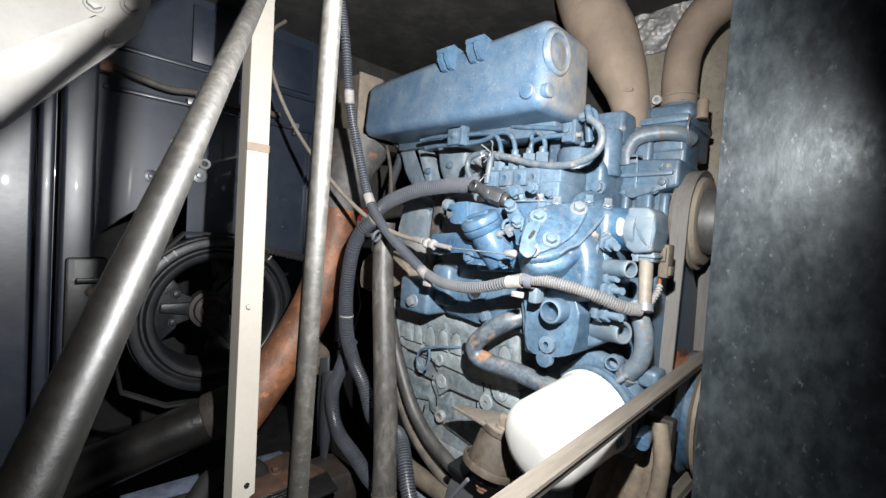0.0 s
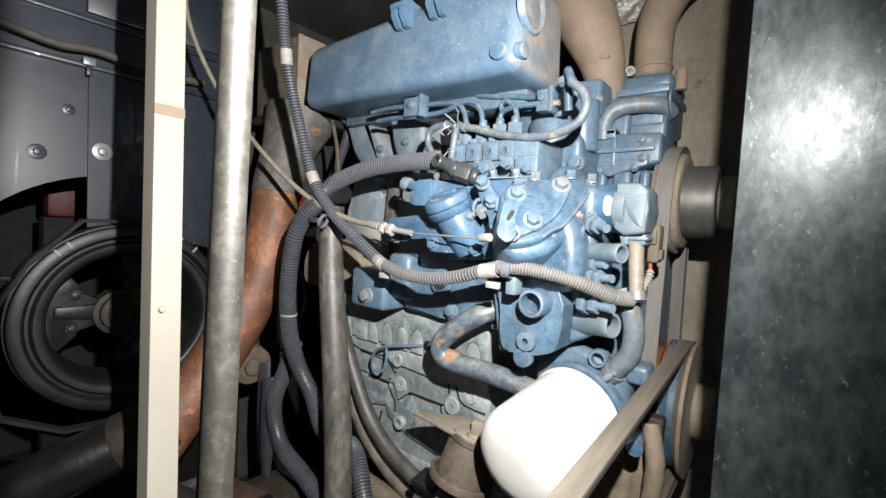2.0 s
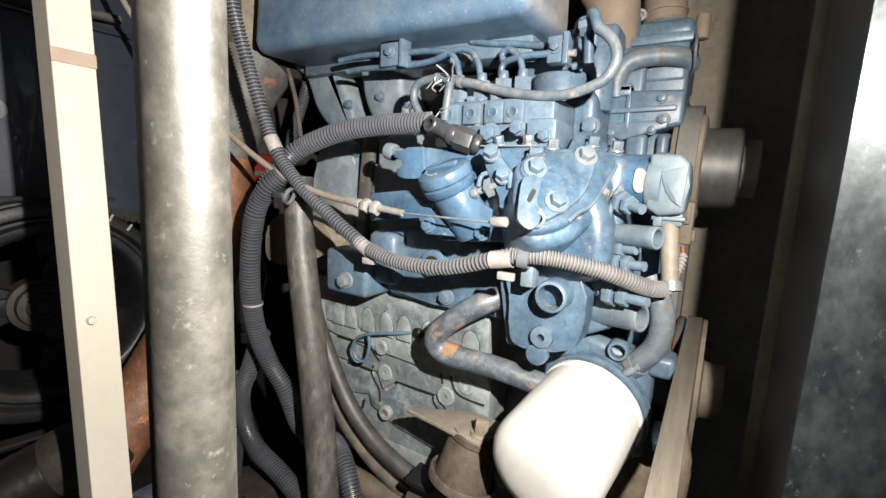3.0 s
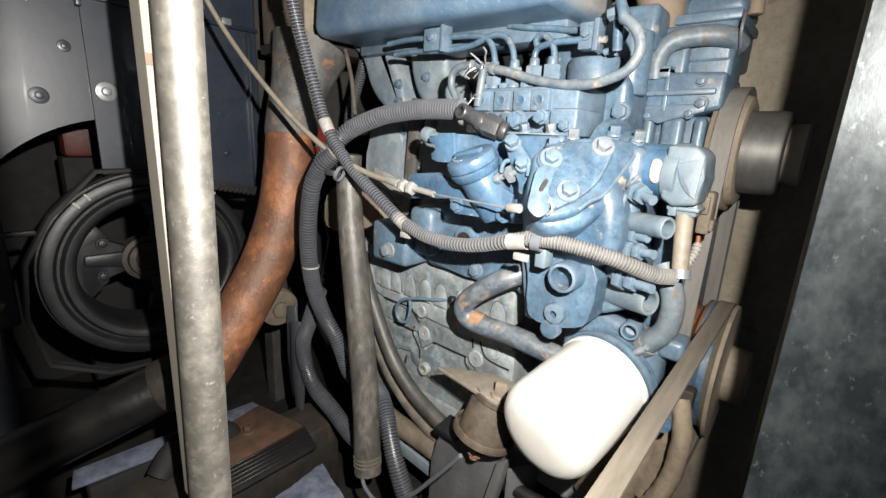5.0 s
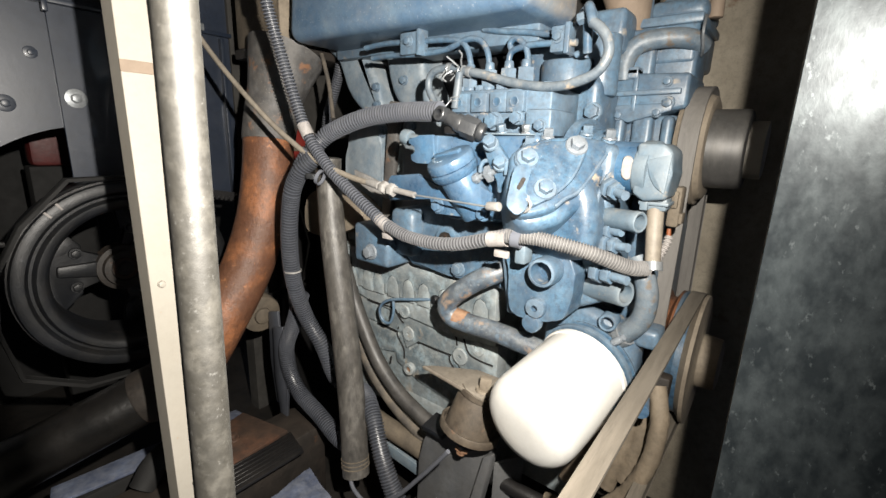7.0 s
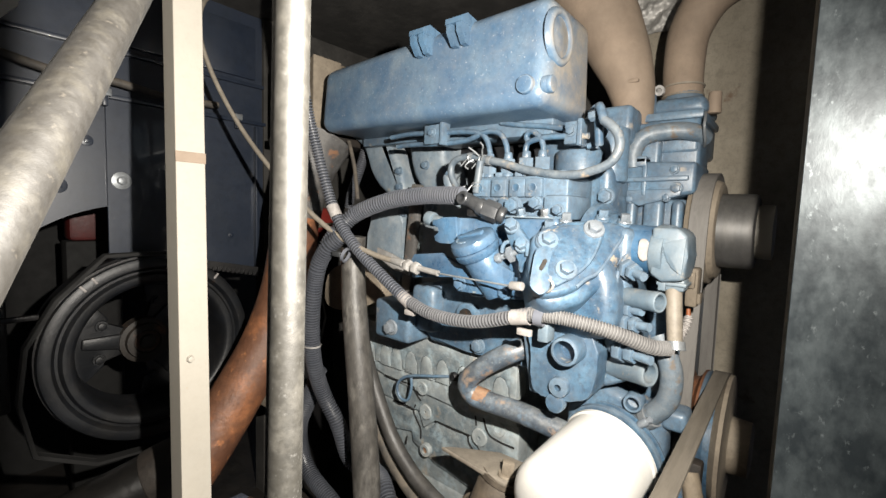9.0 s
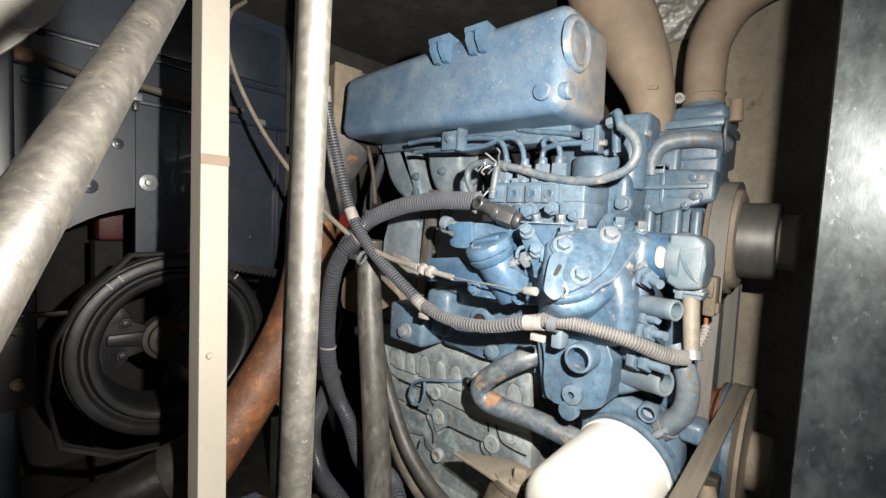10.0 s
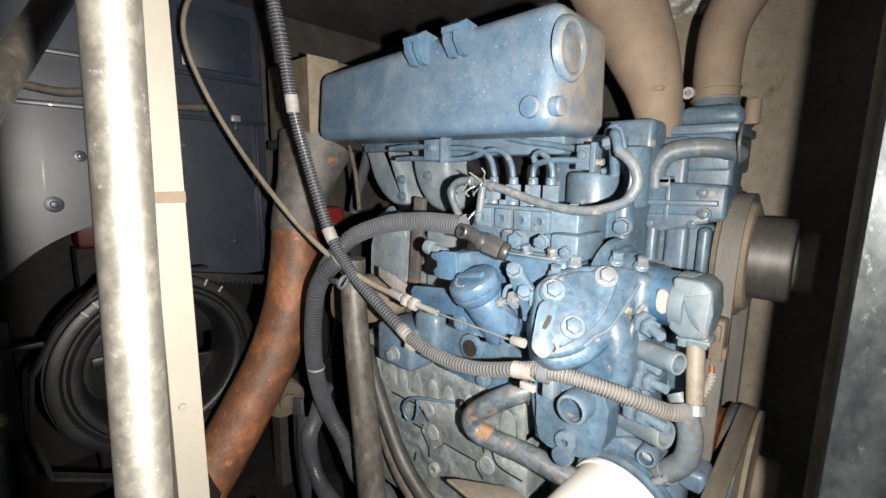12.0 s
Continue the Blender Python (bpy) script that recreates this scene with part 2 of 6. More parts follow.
WALL_BLUE = material("bay_paint", (0.0177, 0.0248, 0.0417), 0.36, 0.0, (0.0124, 0.0186, 0.0324), 0.6, 7, (0.0462, 0.0496, 0.0529), 0.35, 0.06, 120, (0.085, 0.090, 0.098), -0.07, 160, 0.25)
DARK_PANEL = material("dark_lining", (0.036, 0.034, 0.032), 0.8, 0, (0.018, 0.017, 0.016), 0.8, 14, (0.075, 0.07, 0.06), 0.4, 1.0, 60)
# Near-black; also stands in for shade in the recess and the block's grooves.
PITCH = material("pitch_black", (0.0045, 0.0043, 0.0041), 0.8, 0, (0.0026, 0.0025, 0.0024), 0.6, 9, None, 0, 0.3, 90)
OILY = material("oily_floor", (0.011, 0.010, 0.009), 0.5, 0, (0.006, 0.006, 0.006), 0.7, 12, (0.035, 0.028, 0.022), 0.4, 0.6, 120, (0.06, 0.028, 0.014), -0.03, 16)
POST_DARK = material("post_paint", (0.012, 0.0155, 0.0245), 0.36, 0, (0.008, 0.011, 0.018), 0.6, 7, (0.045, 0.048, 0.05), 0.3, 0.06, 120, None, 0, 60, 0.15)
FIREWALL = material("side_wall", (0.3240, 0.2880, 0.2280), 0.75, 0, (0.2400, 0.2100, 0.1620), 0.6, 10, None, 0, 0.4, 120, (0.13, 0.062, 0.030), 0.0, 9)
FOIL = material("foil_lining", (0.50, 0.49, 0.47), 0.5, 0.3, (0.36, 0.35, 0.33), 0.6, 40, None, 0, 0.8, 60)
PANEL_ZINC = material("zinc_sheet", (0.056, 0.067, 0.072), 0.34, 0.4, (0.022, 0.028, 0.032), 0.65, 60, None, 0, 0.08, 120, (0.105, 0.120, 0.127), 0.020, 170, 0.0, None, 0.25, (1, 1, 0.6), 0.2)
PULLEY_STEEL = material("pulley_steel", (0.1387, 0.1369, 0.1351), 0.46, 0.5, (0.0787, 0.0777, 0.0768), 0.7, 25, (0.18, 0.165, 0.14), 0.35, 0.15, 200, None, 0, 60, 0.0, None, 0.25, (1, 1, 0.2), 0.3)
SLATE = material("grey_sheet", (0.0756, 0.1036, 0.1760), 0.7, 0, (0.0288, 0.0429, 0.0880), 0.95, 20, (0.24, 0.25, 0.27), 0.5, 0.9, 110, (0.035, 0.05, 0.10), 0.0, 40)
RED = material("red_plastic", (0.075, 0.006, 0.005), 0.55, 0, (0.05, 0.004, 0.004), 0.5, 30)
RED_BRIGHT = material("red_paint", (0.17, 0.016, 0.013), 0.4, 0, (0.16, 0.011, 0.009), 0.5, 14, (0.16, 0.08, 0.055), 0.3, 0.1, 160)
COPPER = material("orange_wire", (0.24, 0.075, 0.024), 0.5, 0, (0.16, 0.05, 0.02), 0.5, 60)
TAN_STEEL = material("tan_steel", (0.2106, 0.1755, 0.1326), 0.7, 0, (0.1326, 0.1076, 0.0811), 0.6, 20, (0.33, 0.28, 0.215), 0.6, 0.35, 200)
CABLE_TAN = material("cable_sleeve", (0.235, 0.205, 0.165), 0.55, 0, (0.17, 0.147, 0.118), 0.6, 40, (0.28, 0.25, 0.21), 0.3, 0.15)
ASPHALT = material("ground_concrete", (0.10, 0.098, 0.094), 0.9, 0, (0.065, 0.063, 0.06), 0.6, 6, None, 0, 0.8, 80)


# ---- mesh helpers ----
def finish(name, bm, mat, smooth=38):
    me = bpy.data.meshes.new(name)
    bmesh.ops.recalc_face_normals(bm, faces=bm.faces)
    bm.to_mesh(me)
    bm.free()
    me.materials.append(mat)
    if smooth:
        me.polygons.foreach_set("use_smooth", [True] * len(me.polygons))
        me.set_sharp_from_angle(angle=radians(smooth))
    return me


def part(name, bm, mat, parent, label="", smooth=38):
    ob = new(name, finish(name, bm, mat, smooth))
    ob.parent = parent
    if parent:
        ob.matrix_parent_inverse = parent.matrix_world.inverted()
    return tagged(ob, label) if label else ob


def thing(name, at, label, category, group="", kind=""):
    ob = new(name)
    ob.empty_display_size = 0.02
    ob.location = at
    ob.matrix_world = Matrix.Translation(at)
    return tagged(ob, label, category, group, kind)


def solid(name, bm, mat, label, category, group="", kind="", smooth=38):
    return tagged(new(name, finish(name, bm, mat, smooth)), label, category, group, kind)


def B():
    return bmesh.new()


def round_edges(bm, verts, r, seg=2):
    if r > 0:
        edges = list({e for v in verts for e in v.link_edges})
        bmesh.ops.bevel(bm, geom=edges, offset=r, segments=seg, profile=0.5, affect="EDGES", clamp_overlap=True)


def box(bm, lo, hi, r=0.003, seg=2, turn=None):
    lo, hi = Vector(lo), Vector(hi)
    m = Matrix.Translation((lo + hi) / 2) @ (turn or Matrix.Identity(4)) @ Matrix.Diagonal((*(hi - lo), 1))
    v = bmesh.ops.create_cube(bm, size=1, matrix=m)["verts"]
    round_edges(bm, v, r, seg)
    return bm


def axis_frame(a, b):
    a, b = Vector(a), Vector(b)
    return Matrix.Translation((a + b) / 2) @ (b - a).to_track_quat("Z", "Y").to_matrix().to_4x4(), (b - a).length


def cyl(bm, a, b, r, r2=None, seg=20, bev=0.0):
    m, d = axis_frame(a, b)
    v = bmesh.ops.create_cone(bm, cap_ends=True, segments=seg, radius1=r, radius2=r if r2 is None else r2, depth=d, matrix=m)["verts"]
    if bev:
        ends = [e for e in {e for x in v for e in x.link_edges} if any(len(f.verts) > 4 for f in e.link_faces)]
        bmesh.ops.bevel(bm, geom=ends, offset=bev, segments=2, profile=0.5, affect="EDGES", clamp_overlap=True)
    return bm


def lathe(bm, a, b, profile, seg=28):
    """Turns a profile of (along, radius) round the line from a towards b; along in metres from a."""
    a, d = Vector(a), (Vector(b) - Vector(a)).normalized()
    q = d.to_track_quat("Z", "Y").to_matrix()
    rings = []
    for s, r in profile:
        rings.append([bm.verts.new(a + d * s + q @ Vector((max(r, 1e-5) * math.cos(2 * math.pi * k / seg), max(r, 1e-5) * math.sin(2 * math.pi * k / seg), 0))) for k in range(seg)])
    flat = lambda i, j: profile[j][1] < 1e-4 and abs(profile[i][0] - profile[j][0]) < 0.0026
    first, last = (1 if flat(1, 0) else 0), (len(rings) - 2 if flat(-2, -1) else len(rings) - 1)
    for i in range(first, last):
        u, w = rings[i], rings[i + 1]
        for k in range(seg):
            bm.faces.new((u[k], u[(k + 1) % seg], w[(k + 1) % seg], w[k]))
    for drop, at, ring in ((first == 1, 0, rings[1]), (last == len(rings) - 2, -1, rings[-2])):
        if drop:
            bm.faces.new(ring)
            for v in rings[at]:
                bm.verts.remove(v)
    return bm


def spline(pts, step=0.006):
    p = [Vector(x) for x in pts]
    p = [2 * p[0] - p[1], *p, 2 * p[-1] - p[-2]]
    out = []
    for i in range(1, len(p) - 2):
        n = max(2, int((p[i + 1] - p[i]).length / step))
        for k in range(n):
            t = k / n
            out.append(0.5 * (2 * p[i] + (p[i + 1] - p[i - 1]) * t + (2 * p[i - 1] - 5 * p[i] + 4 * p[i + 1] - p[i + 2]) * t * t
                              + (3 * p[i] - p[i - 1] - 3 * p[i + 1] + p[i + 2]) * t ** 3))
    return out + [p[-2]]


def sweep(bm, pts, r, seg=12, step=0.006, ridge=0.0, pitch=0.0, squash=None, raw=False):
    """A round hose along a smooth line. r: one radius or one for each end; ridge and pitch: rings of a corrugated conduit."""
    path = [Vector(x) for x in pts] if raw else spline(pts, pitch / 4 if ridge else step)
    rads = list(r) if isinstance(r, (tuple, list)) else [r, r]
    rings, up, n = [], None, len(path)
    for i, p in enumerate(path):
        d = (path[min(i + 1, n - 1)] - path[max(i - 1, 0)]).normalized()
        up = (up - d * up.dot(d)).normalized() if up else d.orthogonal().normalized()
        side = d.cross(up)
        f = i / max(1, n - 1) * (len(rads) - 1)
        k0 = min(int(f), len(rads) - 2)
        rr = rads[k0] + (rads[k0 + 1] - rads[k0]) * (f - k0)
        if ridge:
            rr += ridge * (1 if i % 4 in (1, 2) else -1)
        rings.append([bm.verts.new(p + (up * math.cos(2 * math.pi * k / seg) + side * math.sin(2 * math.pi * k / seg)) * rr) for k in range(seg)])
    for u, w in zip(rings, rings[1:]):
        for k in range(seg):
            bm.faces.new((u[k], u[(k + 1) % seg], w[(k + 1) % seg], w[k]))
    bm.faces.new(rings[0][::-1])
    bm.faces.new(rings[-1])
    return bm


def prism(bm, outline, m, depth, r=0.002, seg=2):
    """A plate with that outline in the local x, y plane of m, depth thick along local z."""
    lo = [bm.verts.new(m @ Vector((x, y, 0))) for x, y in outline]
    hi = [bm.verts.new(m @ Vector((x, y, depth))) for x, y in outline]
    bm.faces.new(lo[::-1])
    bm.faces.new(hi)
    k = len(lo)
    for i in range(k):
        bm.faces.new((lo[i], lo[(i + 1) % k], hi[(i + 1) % k], hi[i]))
    round_edges(bm, lo + hi, r, seg)
    return bm


def dome(bm, outline, m, depth, r, seg=5):
    """A casting with that outline in the local x, y plane of m, depth high, whose upper rim is rounded with radius r."""
    p, k = [Vector(q) for q in outline], len(outline)
    turn = sum(p[i - 1].x * p[i].y - p[i].x * p[i - 1].y for i in range(k))
    inward = []
    for i in range(k):
        d = (p[(i + 1) % k] - p[i - 1]).normalized()
        inward.append(Vector((-d.y, d.x)) * (1 if turn > 0 else -1))
    rings = []
    for step in range(-1, seg + 1):
        a = math.pi / 2 * max(step, 0) / seg
        inset, z = r * (1 - math.cos(a)), 0.0 if step < 0 else depth - r + r * math.sin(a)
        rings.append([bm.verts.new(m @ Vector((*(q + w * inset), z))) for q, w in zip(p, inward)])
    for u, w in zip(rings, rings[1:]):
        for i in range(k):
            bm.faces.new((u[i], u[(i + 1) % k], w[(i + 1) % k], w[i]))
    bm.faces.new(rings[0][::-1])
    bm.faces.new(rings[-1])
    return bm


def side_dome(bm, x, depth, yz, r, seg=5):
    """The same casting facing -x at x; its outline as (y, z)."""
    return dome(bm, [(-y, z) for y, z in yz], face_frame((x + depth, 0, 0), SIDE), depth, r, seg)


def face_frame(origin, normal, up=(0, 0, 1)):
    """Local z along normal, local y close to up."""
    z = Vector(normal).normalized()
    x = Vector(up).cross(z).normalized()
    y = z.cross(x)
    return Matrix.Translation(origin) @ Matrix((x, y, z)).transposed().to_4x4()


SIDE = Vector((-1, 0, 0))      # the engine's side that faces the camera
FRONT = Vector((0, -1, 0))     # the engine's pulley end


def bolt(at, direction, size, parent, mat=None, name="bolt", washer=1.45, height=0.62, label=""):
    """A flanged hex bolt head; size is the width across the corners."""
    bm, a, d = B(), Vector(at), Vector(direction).normalized()
    cyl(bm, a, a + d * size * 0.16, size * 0.5 * washer, size * 0.46 * washer, 20)
    cyl(bm, a + d * size * 0.14, a + d * size * height, size * 0.5, None, 6, size * 0.05)
    return part(name, bm, mat or STEEL, parent, label)


def side_plate(bm, x, depth, yz, r=0.002, seg=2):
    """A plate whose face looks towards -x at x and which is depth thick; its outline as (y, z)."""
    return prism(bm, [(-y, z) for y, z in yz], face_frame((x + depth, 0, 0), SIDE), depth, r, seg)


def front_plate(bm, y, depth, xz, r=0.002, seg=2):
    """The same with its face towards -y at y; its outline as (x, z)."""
    return prism(bm, [(x, z) for x, z in xz], face_frame((0, y + depth, 0), FRONT), depth, r, seg)


def eased(outline, n=3):
    """A closed outline with its corners eased by a smooth curve through the points."""
    k, out = len(outline), []
    p = [Vector((*q, 0)) for q in outline]
    for i in range(k):
        a, b, c, d = p[i - 1], p[i], p[(i + 1) % k], p[(i + 2) % k]
        for j in range(n):
            t = j / n
            v = 0.5 * (2 * b + (c - a) * t + (2 * a - 5 * b + 4 * c - d) * t * t + (3 * b - a - 3 * c + d) * t ** 3)
            out.append((v.x, v.y))
    return out


def arc(cx, cy, r, a0, a1, n):
    return [(cx + r * math.cos(radians(a0 + (a1 - a0) * k / n)), cy + r * math.sin(radians(a0 + (a1 - a0) * k / n))) for k in range(n + 1)]


# ---- the bay ----
bm = B()
box(bm, (-3, -3, -0.36), (3, 3, -0.30), 0)
solid("ground", bm, ASPHALT, "dark concrete ground under the vehicle", "ground", kind="structure")
bm = B()
box(bm, (-0.5, -0.6, 0.06), (1.03, 1.74, 0.10), 0)
solid("floor", bm, OILY, "dark oily rusted steel floor of the bay", "floor", kind="structure")
bm = B()
box(bm, (-0.5, -0.6, 1.30), (1.08, 1.74, 1.34), 0)
solid("ceiling", bm, DARK_PANEL, "dark dusty lining above the engine", "ceiling", kind="structure")
# back wall: a blue sheet with a round cut-out, and a second sheet lapped over it
bm = B()
front_plate(bm, 1.17, 0.004, [(-0.5, 0.10), (0.085, 0.10), (0.085, 0.58)] + arc(0.357, 0.575, 0.27, 180, 92, 20) + [(0.347, 1.30), (-0.5, 1.30)], 0.0008, 1)
back = solid("wall_back", bm, WALL_BLUE, "dark blue painted steel sheet with a round cut-out", "wall", kind="structure")
bm = B()
front_plate(bm, 1.164, 0.004, [(0.304, 0.70), (0.62, 0.70), (0.62, 1.045), (0.304, 1.045)], 0.0008, 1)
box(bm, (0.596, 1.152, 0.70), (0.604, 1.165, 1.04), 0.001)
solid("wall_sheet", bm, WALL_BLUE, "dark blue lapped sheet steel panel with a folded rib", "wall", kind="structure")
bm = B()
front_plate(bm, 1.168, 0.004, [(0.347, 1.05), (0.62, 1.05), (0.62, 1.30), (0.347, 1.30)], 0.0008, 1)
box(bm, (0.14, 1.150, 1.044), (0.62, 1.1695, 1.052), 0.001)
box(bm, (0.14, 1.158, 1.133), (0.62, 1.1695, 1.141), 0.001)
box(bm, (0.30, 1.160, 1.150), (0.42, 1.169, 1.28), 0.003)
box(bm, (0.455, 1.160, 1.150), (0.60, 1.169, 1.27), 0.003)
solid("wall_upper", bm, WALL_BLUE, "dark blue upper panel with pressed ledges", "wall", kind="structure")
bm = B()
box(bm, (0.62, 1.16, 0.10), (1.0, 1.20, 1.30), 0)
solid("wall_corner", bm, DARK_PANEL, "dark wall behind the engine", "wall", kind="structure")
# the recess's shade is put into this wall's near-black colour
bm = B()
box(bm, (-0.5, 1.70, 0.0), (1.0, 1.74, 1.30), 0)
solid("wall_far", bm, PITCH, "wall of the recess behind the cut-out, coloured black for its shade", "wall", kind="structure")
bm = B()
box(bm, (1.0, 0.10, 0.10), (1.03, 0.425, 1.30), 0)
solid("wall_side", bm, FIREWALL, "dusty cream side wall with rust spots", "wall", kind="structure")
bm = B()
box(bm, (1.0, 0.428, 0.10), (1.03, 1.25, 1.30), 0)
box(bm, (1.0, -0.6, 0.10), (1.03, 0.097, 1.30), 0)
solid("wall_lining", bm, DARK_PANEL, "dark lining round the cream wall panel", "wall", kind="structure")
bm = B()
box(bm, (-0.53, -0.6, 0.10), (-0.50, 1.74, 1.30), 0)
solid("wall_left", bm, DARK_PANEL, "plain dark side wall of the bay", "wall", kind="structure")
# folded posts at the edge of the back wall
post = thing("wall_post", (0.05, 1.15, 0.10), "dark blue glossy folded steel corner post", "post", kind="structure")
for x0, x1, y0 in ((-0.16, 0.039, 1.115), (0.044, 0.067, 1.10), (0.076, 0.127, 1.095)):
    bm = B()
    box(bm, (x0, y0, 0.10), (x1, 1.169, 1.30), 0.007, 4)
    part("fold", bm, POST_DARK, post)
# foil lining seen between the two coolant hoses
bm = B()
bmesh.ops.create_grid(bm, x_segments=60, y_segments=40, size=0.5, matrix=face_frame((0.985, 0.40, 1.258), SIDE) @ Matrix.Diagonal((0.20, 0.10, 1, 1)))
for v in bm.verts:
    v.co.x += 0.010 * noise.noise(v.co * 45) + 0.006 * noise.noise(v.co * 110)
solid("foil_lining", bm, FOIL, "crumpled silver foil insulation on the side wall", "insulation", kind="structure")


def wall_screw(x, z, r, ring, y=1.17):
    t = thing("wall_screw", (x, y, z), "steel screw with a wide washer in the blue sheet" if ring else "small dark screw head in the blue sheet", "screw", "screws of the back wall")
    bm = B()
    cyl(bm, (x, y, z), (x, y - 0.002, z), r, None, 24, 0.0006)
    part("washer", bm, STEEL if ring else WALL_BLUE, t)
    bolt((x, y - 0.002, z), FRONT, r * 0.95, t, STEEL if ring else WALL_BLUE, "screw_head", 1.0, 0.5)


for x, z, r, ring in ((0.327, 0.891, 0.017, True), (0.232, 0.876, 0.014, False), (0.276, 0.962, 0.010, False), (0.54, 0.78, 0.006, False)):
    wall_screw(x, z, r, ring, 1.164 if x > 0.304 else 1.17)
for x, z, r in ((0.560, 1.184, 0.0055), (0.596, 1.165, 0.0065)):
    bm = B()
    lathe(bm, (x, 1.1670, z), (x, 0, z), [(0, r), (0.0012, r), (0.0012, r * 0.75), (0.0004, r * 0.7), (0.0004, 0)], 16)
    solid("wall_hole", bm, PITCH, "small dark drilled hole in the blue sheet", "hole", "holes of the back wall")
for x in (0.30, 0.548):
    t = thing("cable_clip", (x, 1.15, 1.05), "small bright metal clip on the ledge", "clip", "clips on the ledge")
    bm = B()
    box(bm, (x - 0.010, 1.139, 1.046), (x + 0.010, 1.150, 1.060), 0.002)
    part("clamp", bm, STEEL, t)
    bm = B()
    box(bm, (x - 0.004, 1.140, 1.028), (x + 0.004, 1.150, 1.046), 0.001)
    part("tongue", bm, WALL_BLUE, t)
bm = B()
sweep(bm, [(0.14, 1.13, 1.081), (0.159, 1.13, 1.081), (0.202, 1.13, 1.073), (0.254, 1.13, 1.066), (0.31, 1.13, 1.072), (0.40, 1.13, 1.062), (0.50, 1.135, 1.068)], 0.0075, 12)
t = solid("wall_conduit", bm, RUBBER, "black cable along the back wall with a rusty end clamp", "cable")
bm = B()
box(bm, Vector((0.14, 1.13, 1.081)) - Vector((0.012, 0.012, 0.012)), Vector((0.14, 1.13, 1.081)) + Vector((0.012, 0.012, 0.012)), 0.004)
part("clamp", bm, RUST, t, "rusty end clamp")
# recess behind the cut-out
t = thing("red_canister", (0.36, 1.49, 0.10), "dim red casing behind the cut-out on a stand coloured black for shade", "casing")
# stand in the same near-black, for the shade of the recess
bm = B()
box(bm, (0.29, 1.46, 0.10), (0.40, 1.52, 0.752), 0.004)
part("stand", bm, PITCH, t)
bm = B()
box(bm, (0.295, 1.455, 0.752), (0.395, 1.52, 0.86), 0.012)
part("casing", bm, RED, t)
bm = B()
prism(bm, [(-0.29, 0.0), (-0.25, 0.0), (0.50, 1.2), (0.46, 1.2)], face_frame((0.0, 1.33, 0.10), FRONT), 0.03, 0.003)
solid("inner_brace", bm, RUST_DARK, "dull slanted steel brace behind the cut-out", "brace")

# ---- big belt wheel, its guard and its drive belt ----
wc = Vector((0.347, 1.052, 0.578))
wheel = thing("drive_pulley", wc + Vector((0, 0, -0.172)), "large dusty dark grey spoked belt wheel", "pulley")
bm = B()
lathe(bm, wc + Vector((0, -0.012, 0)), wc + Vector((0, 1, 0)), [(0.095, 0.114), (0.030, 0.118), (0.006, 0.123), (0.002, 0.127), (0.0, 0.130), (0.0, 0.139), (0.004, 0.142), (0.009, 0.144), (0.009, 0.148), (0.003, 0.151), (0.0, 0.154), (-0.001, 0.163), (0.002, 0.170), (0.008, 0.172),
      (0.020, 0.158), (0.032, 0.172), (0.040, 0.158), (0.052, 0.172), (0.090, 0.172), (0.096, 0.16), (0.095, 0.114)], 80)
part("rim", bm, IRON_GREY, wheel, "grooved dark grey rim")
for k in range(3):
    a = radians((50, 175, 305)[k])
    bm = B()
    c, s = math.cos(a), math.sin(a)
    m = face_frame(wc + Vector((0, 0.082, 0)), FRONT)
    o = arc(0, 0, 0.117, -40, 40, 8) + arc(0, 0, 0.075, 36, 26, 2) + [(0.030, 0.026), (0.030, -0.026)] + arc(0, 0, 0.075, -26, -36, 2)
    prism(bm, [(x * c - y * s, x * s + y * c) for x, y in o], m, 0.014, 0.004)
    prism(bm, [(x * c - y * s, x * s + y * c) for x, y in [(0.028, -0.016), (0.100, -0.010), (0.100, 0.010), (0.028, 0.016)]], m, 0.022, 0.004)
    part("spoke", bm, IRON_GREY, wheel)
bm = B()
lathe(bm, wc + Vector((0, 0.045, 0)), wc + Vector((0, 1, 0)), [(0.0, 0.0), (-0.002, 0.012), (0.004, 0.013), (0.004, 0.022), (0.0, 0.024), (0.002, 0.034), (0.010, 0.036), (0.012, 0.044), (0.034, 0.046)], 32)
part("hub", bm, RUST_DARK, wheel, "rust-stained stepped hub")
bm = B()
lathe(bm, wc + Vector((0, 0.0485, 0)), wc + Vector((0, -1, 0)), [(0, 0.0145), (0.0015, 0.015), (0.0015, 0.0205), (0, 0.021)], 28)
part("hub_ring", bm, RUST_PLATE, wheel, "rusty ring round the hub")
for k in range(3):
    for off in (-24, 24):
        a = radians((50, 175, 305)[k] + off)
        bolt(wc + Vector((0.078 * math.cos(a), 0.068, 0.078 * math.sin(a))), FRONT, 0.015, wheel, IRON_GREY)
for a, c in ((124.5, TAPE), (131.5, TAPE), (61.5, TAPE), (50.5, TAPE)):
    bm = B()
    p = wc + Vector((0.1655 * math.cos(radians(a)), -0.0135, 0.1655 * math.sin(radians(a))))
    box(bm, p - Vector((0.0018, 0.0012, 0.0065)), p + Vector((0.0018, 0.0012, 0.0065)), 0.0005, 1, pose(0, 0, 0, 0, 90 - a, 0))
    part("paint_mark", bm, c, wheel, "chalky white paint mark")
bm = B()
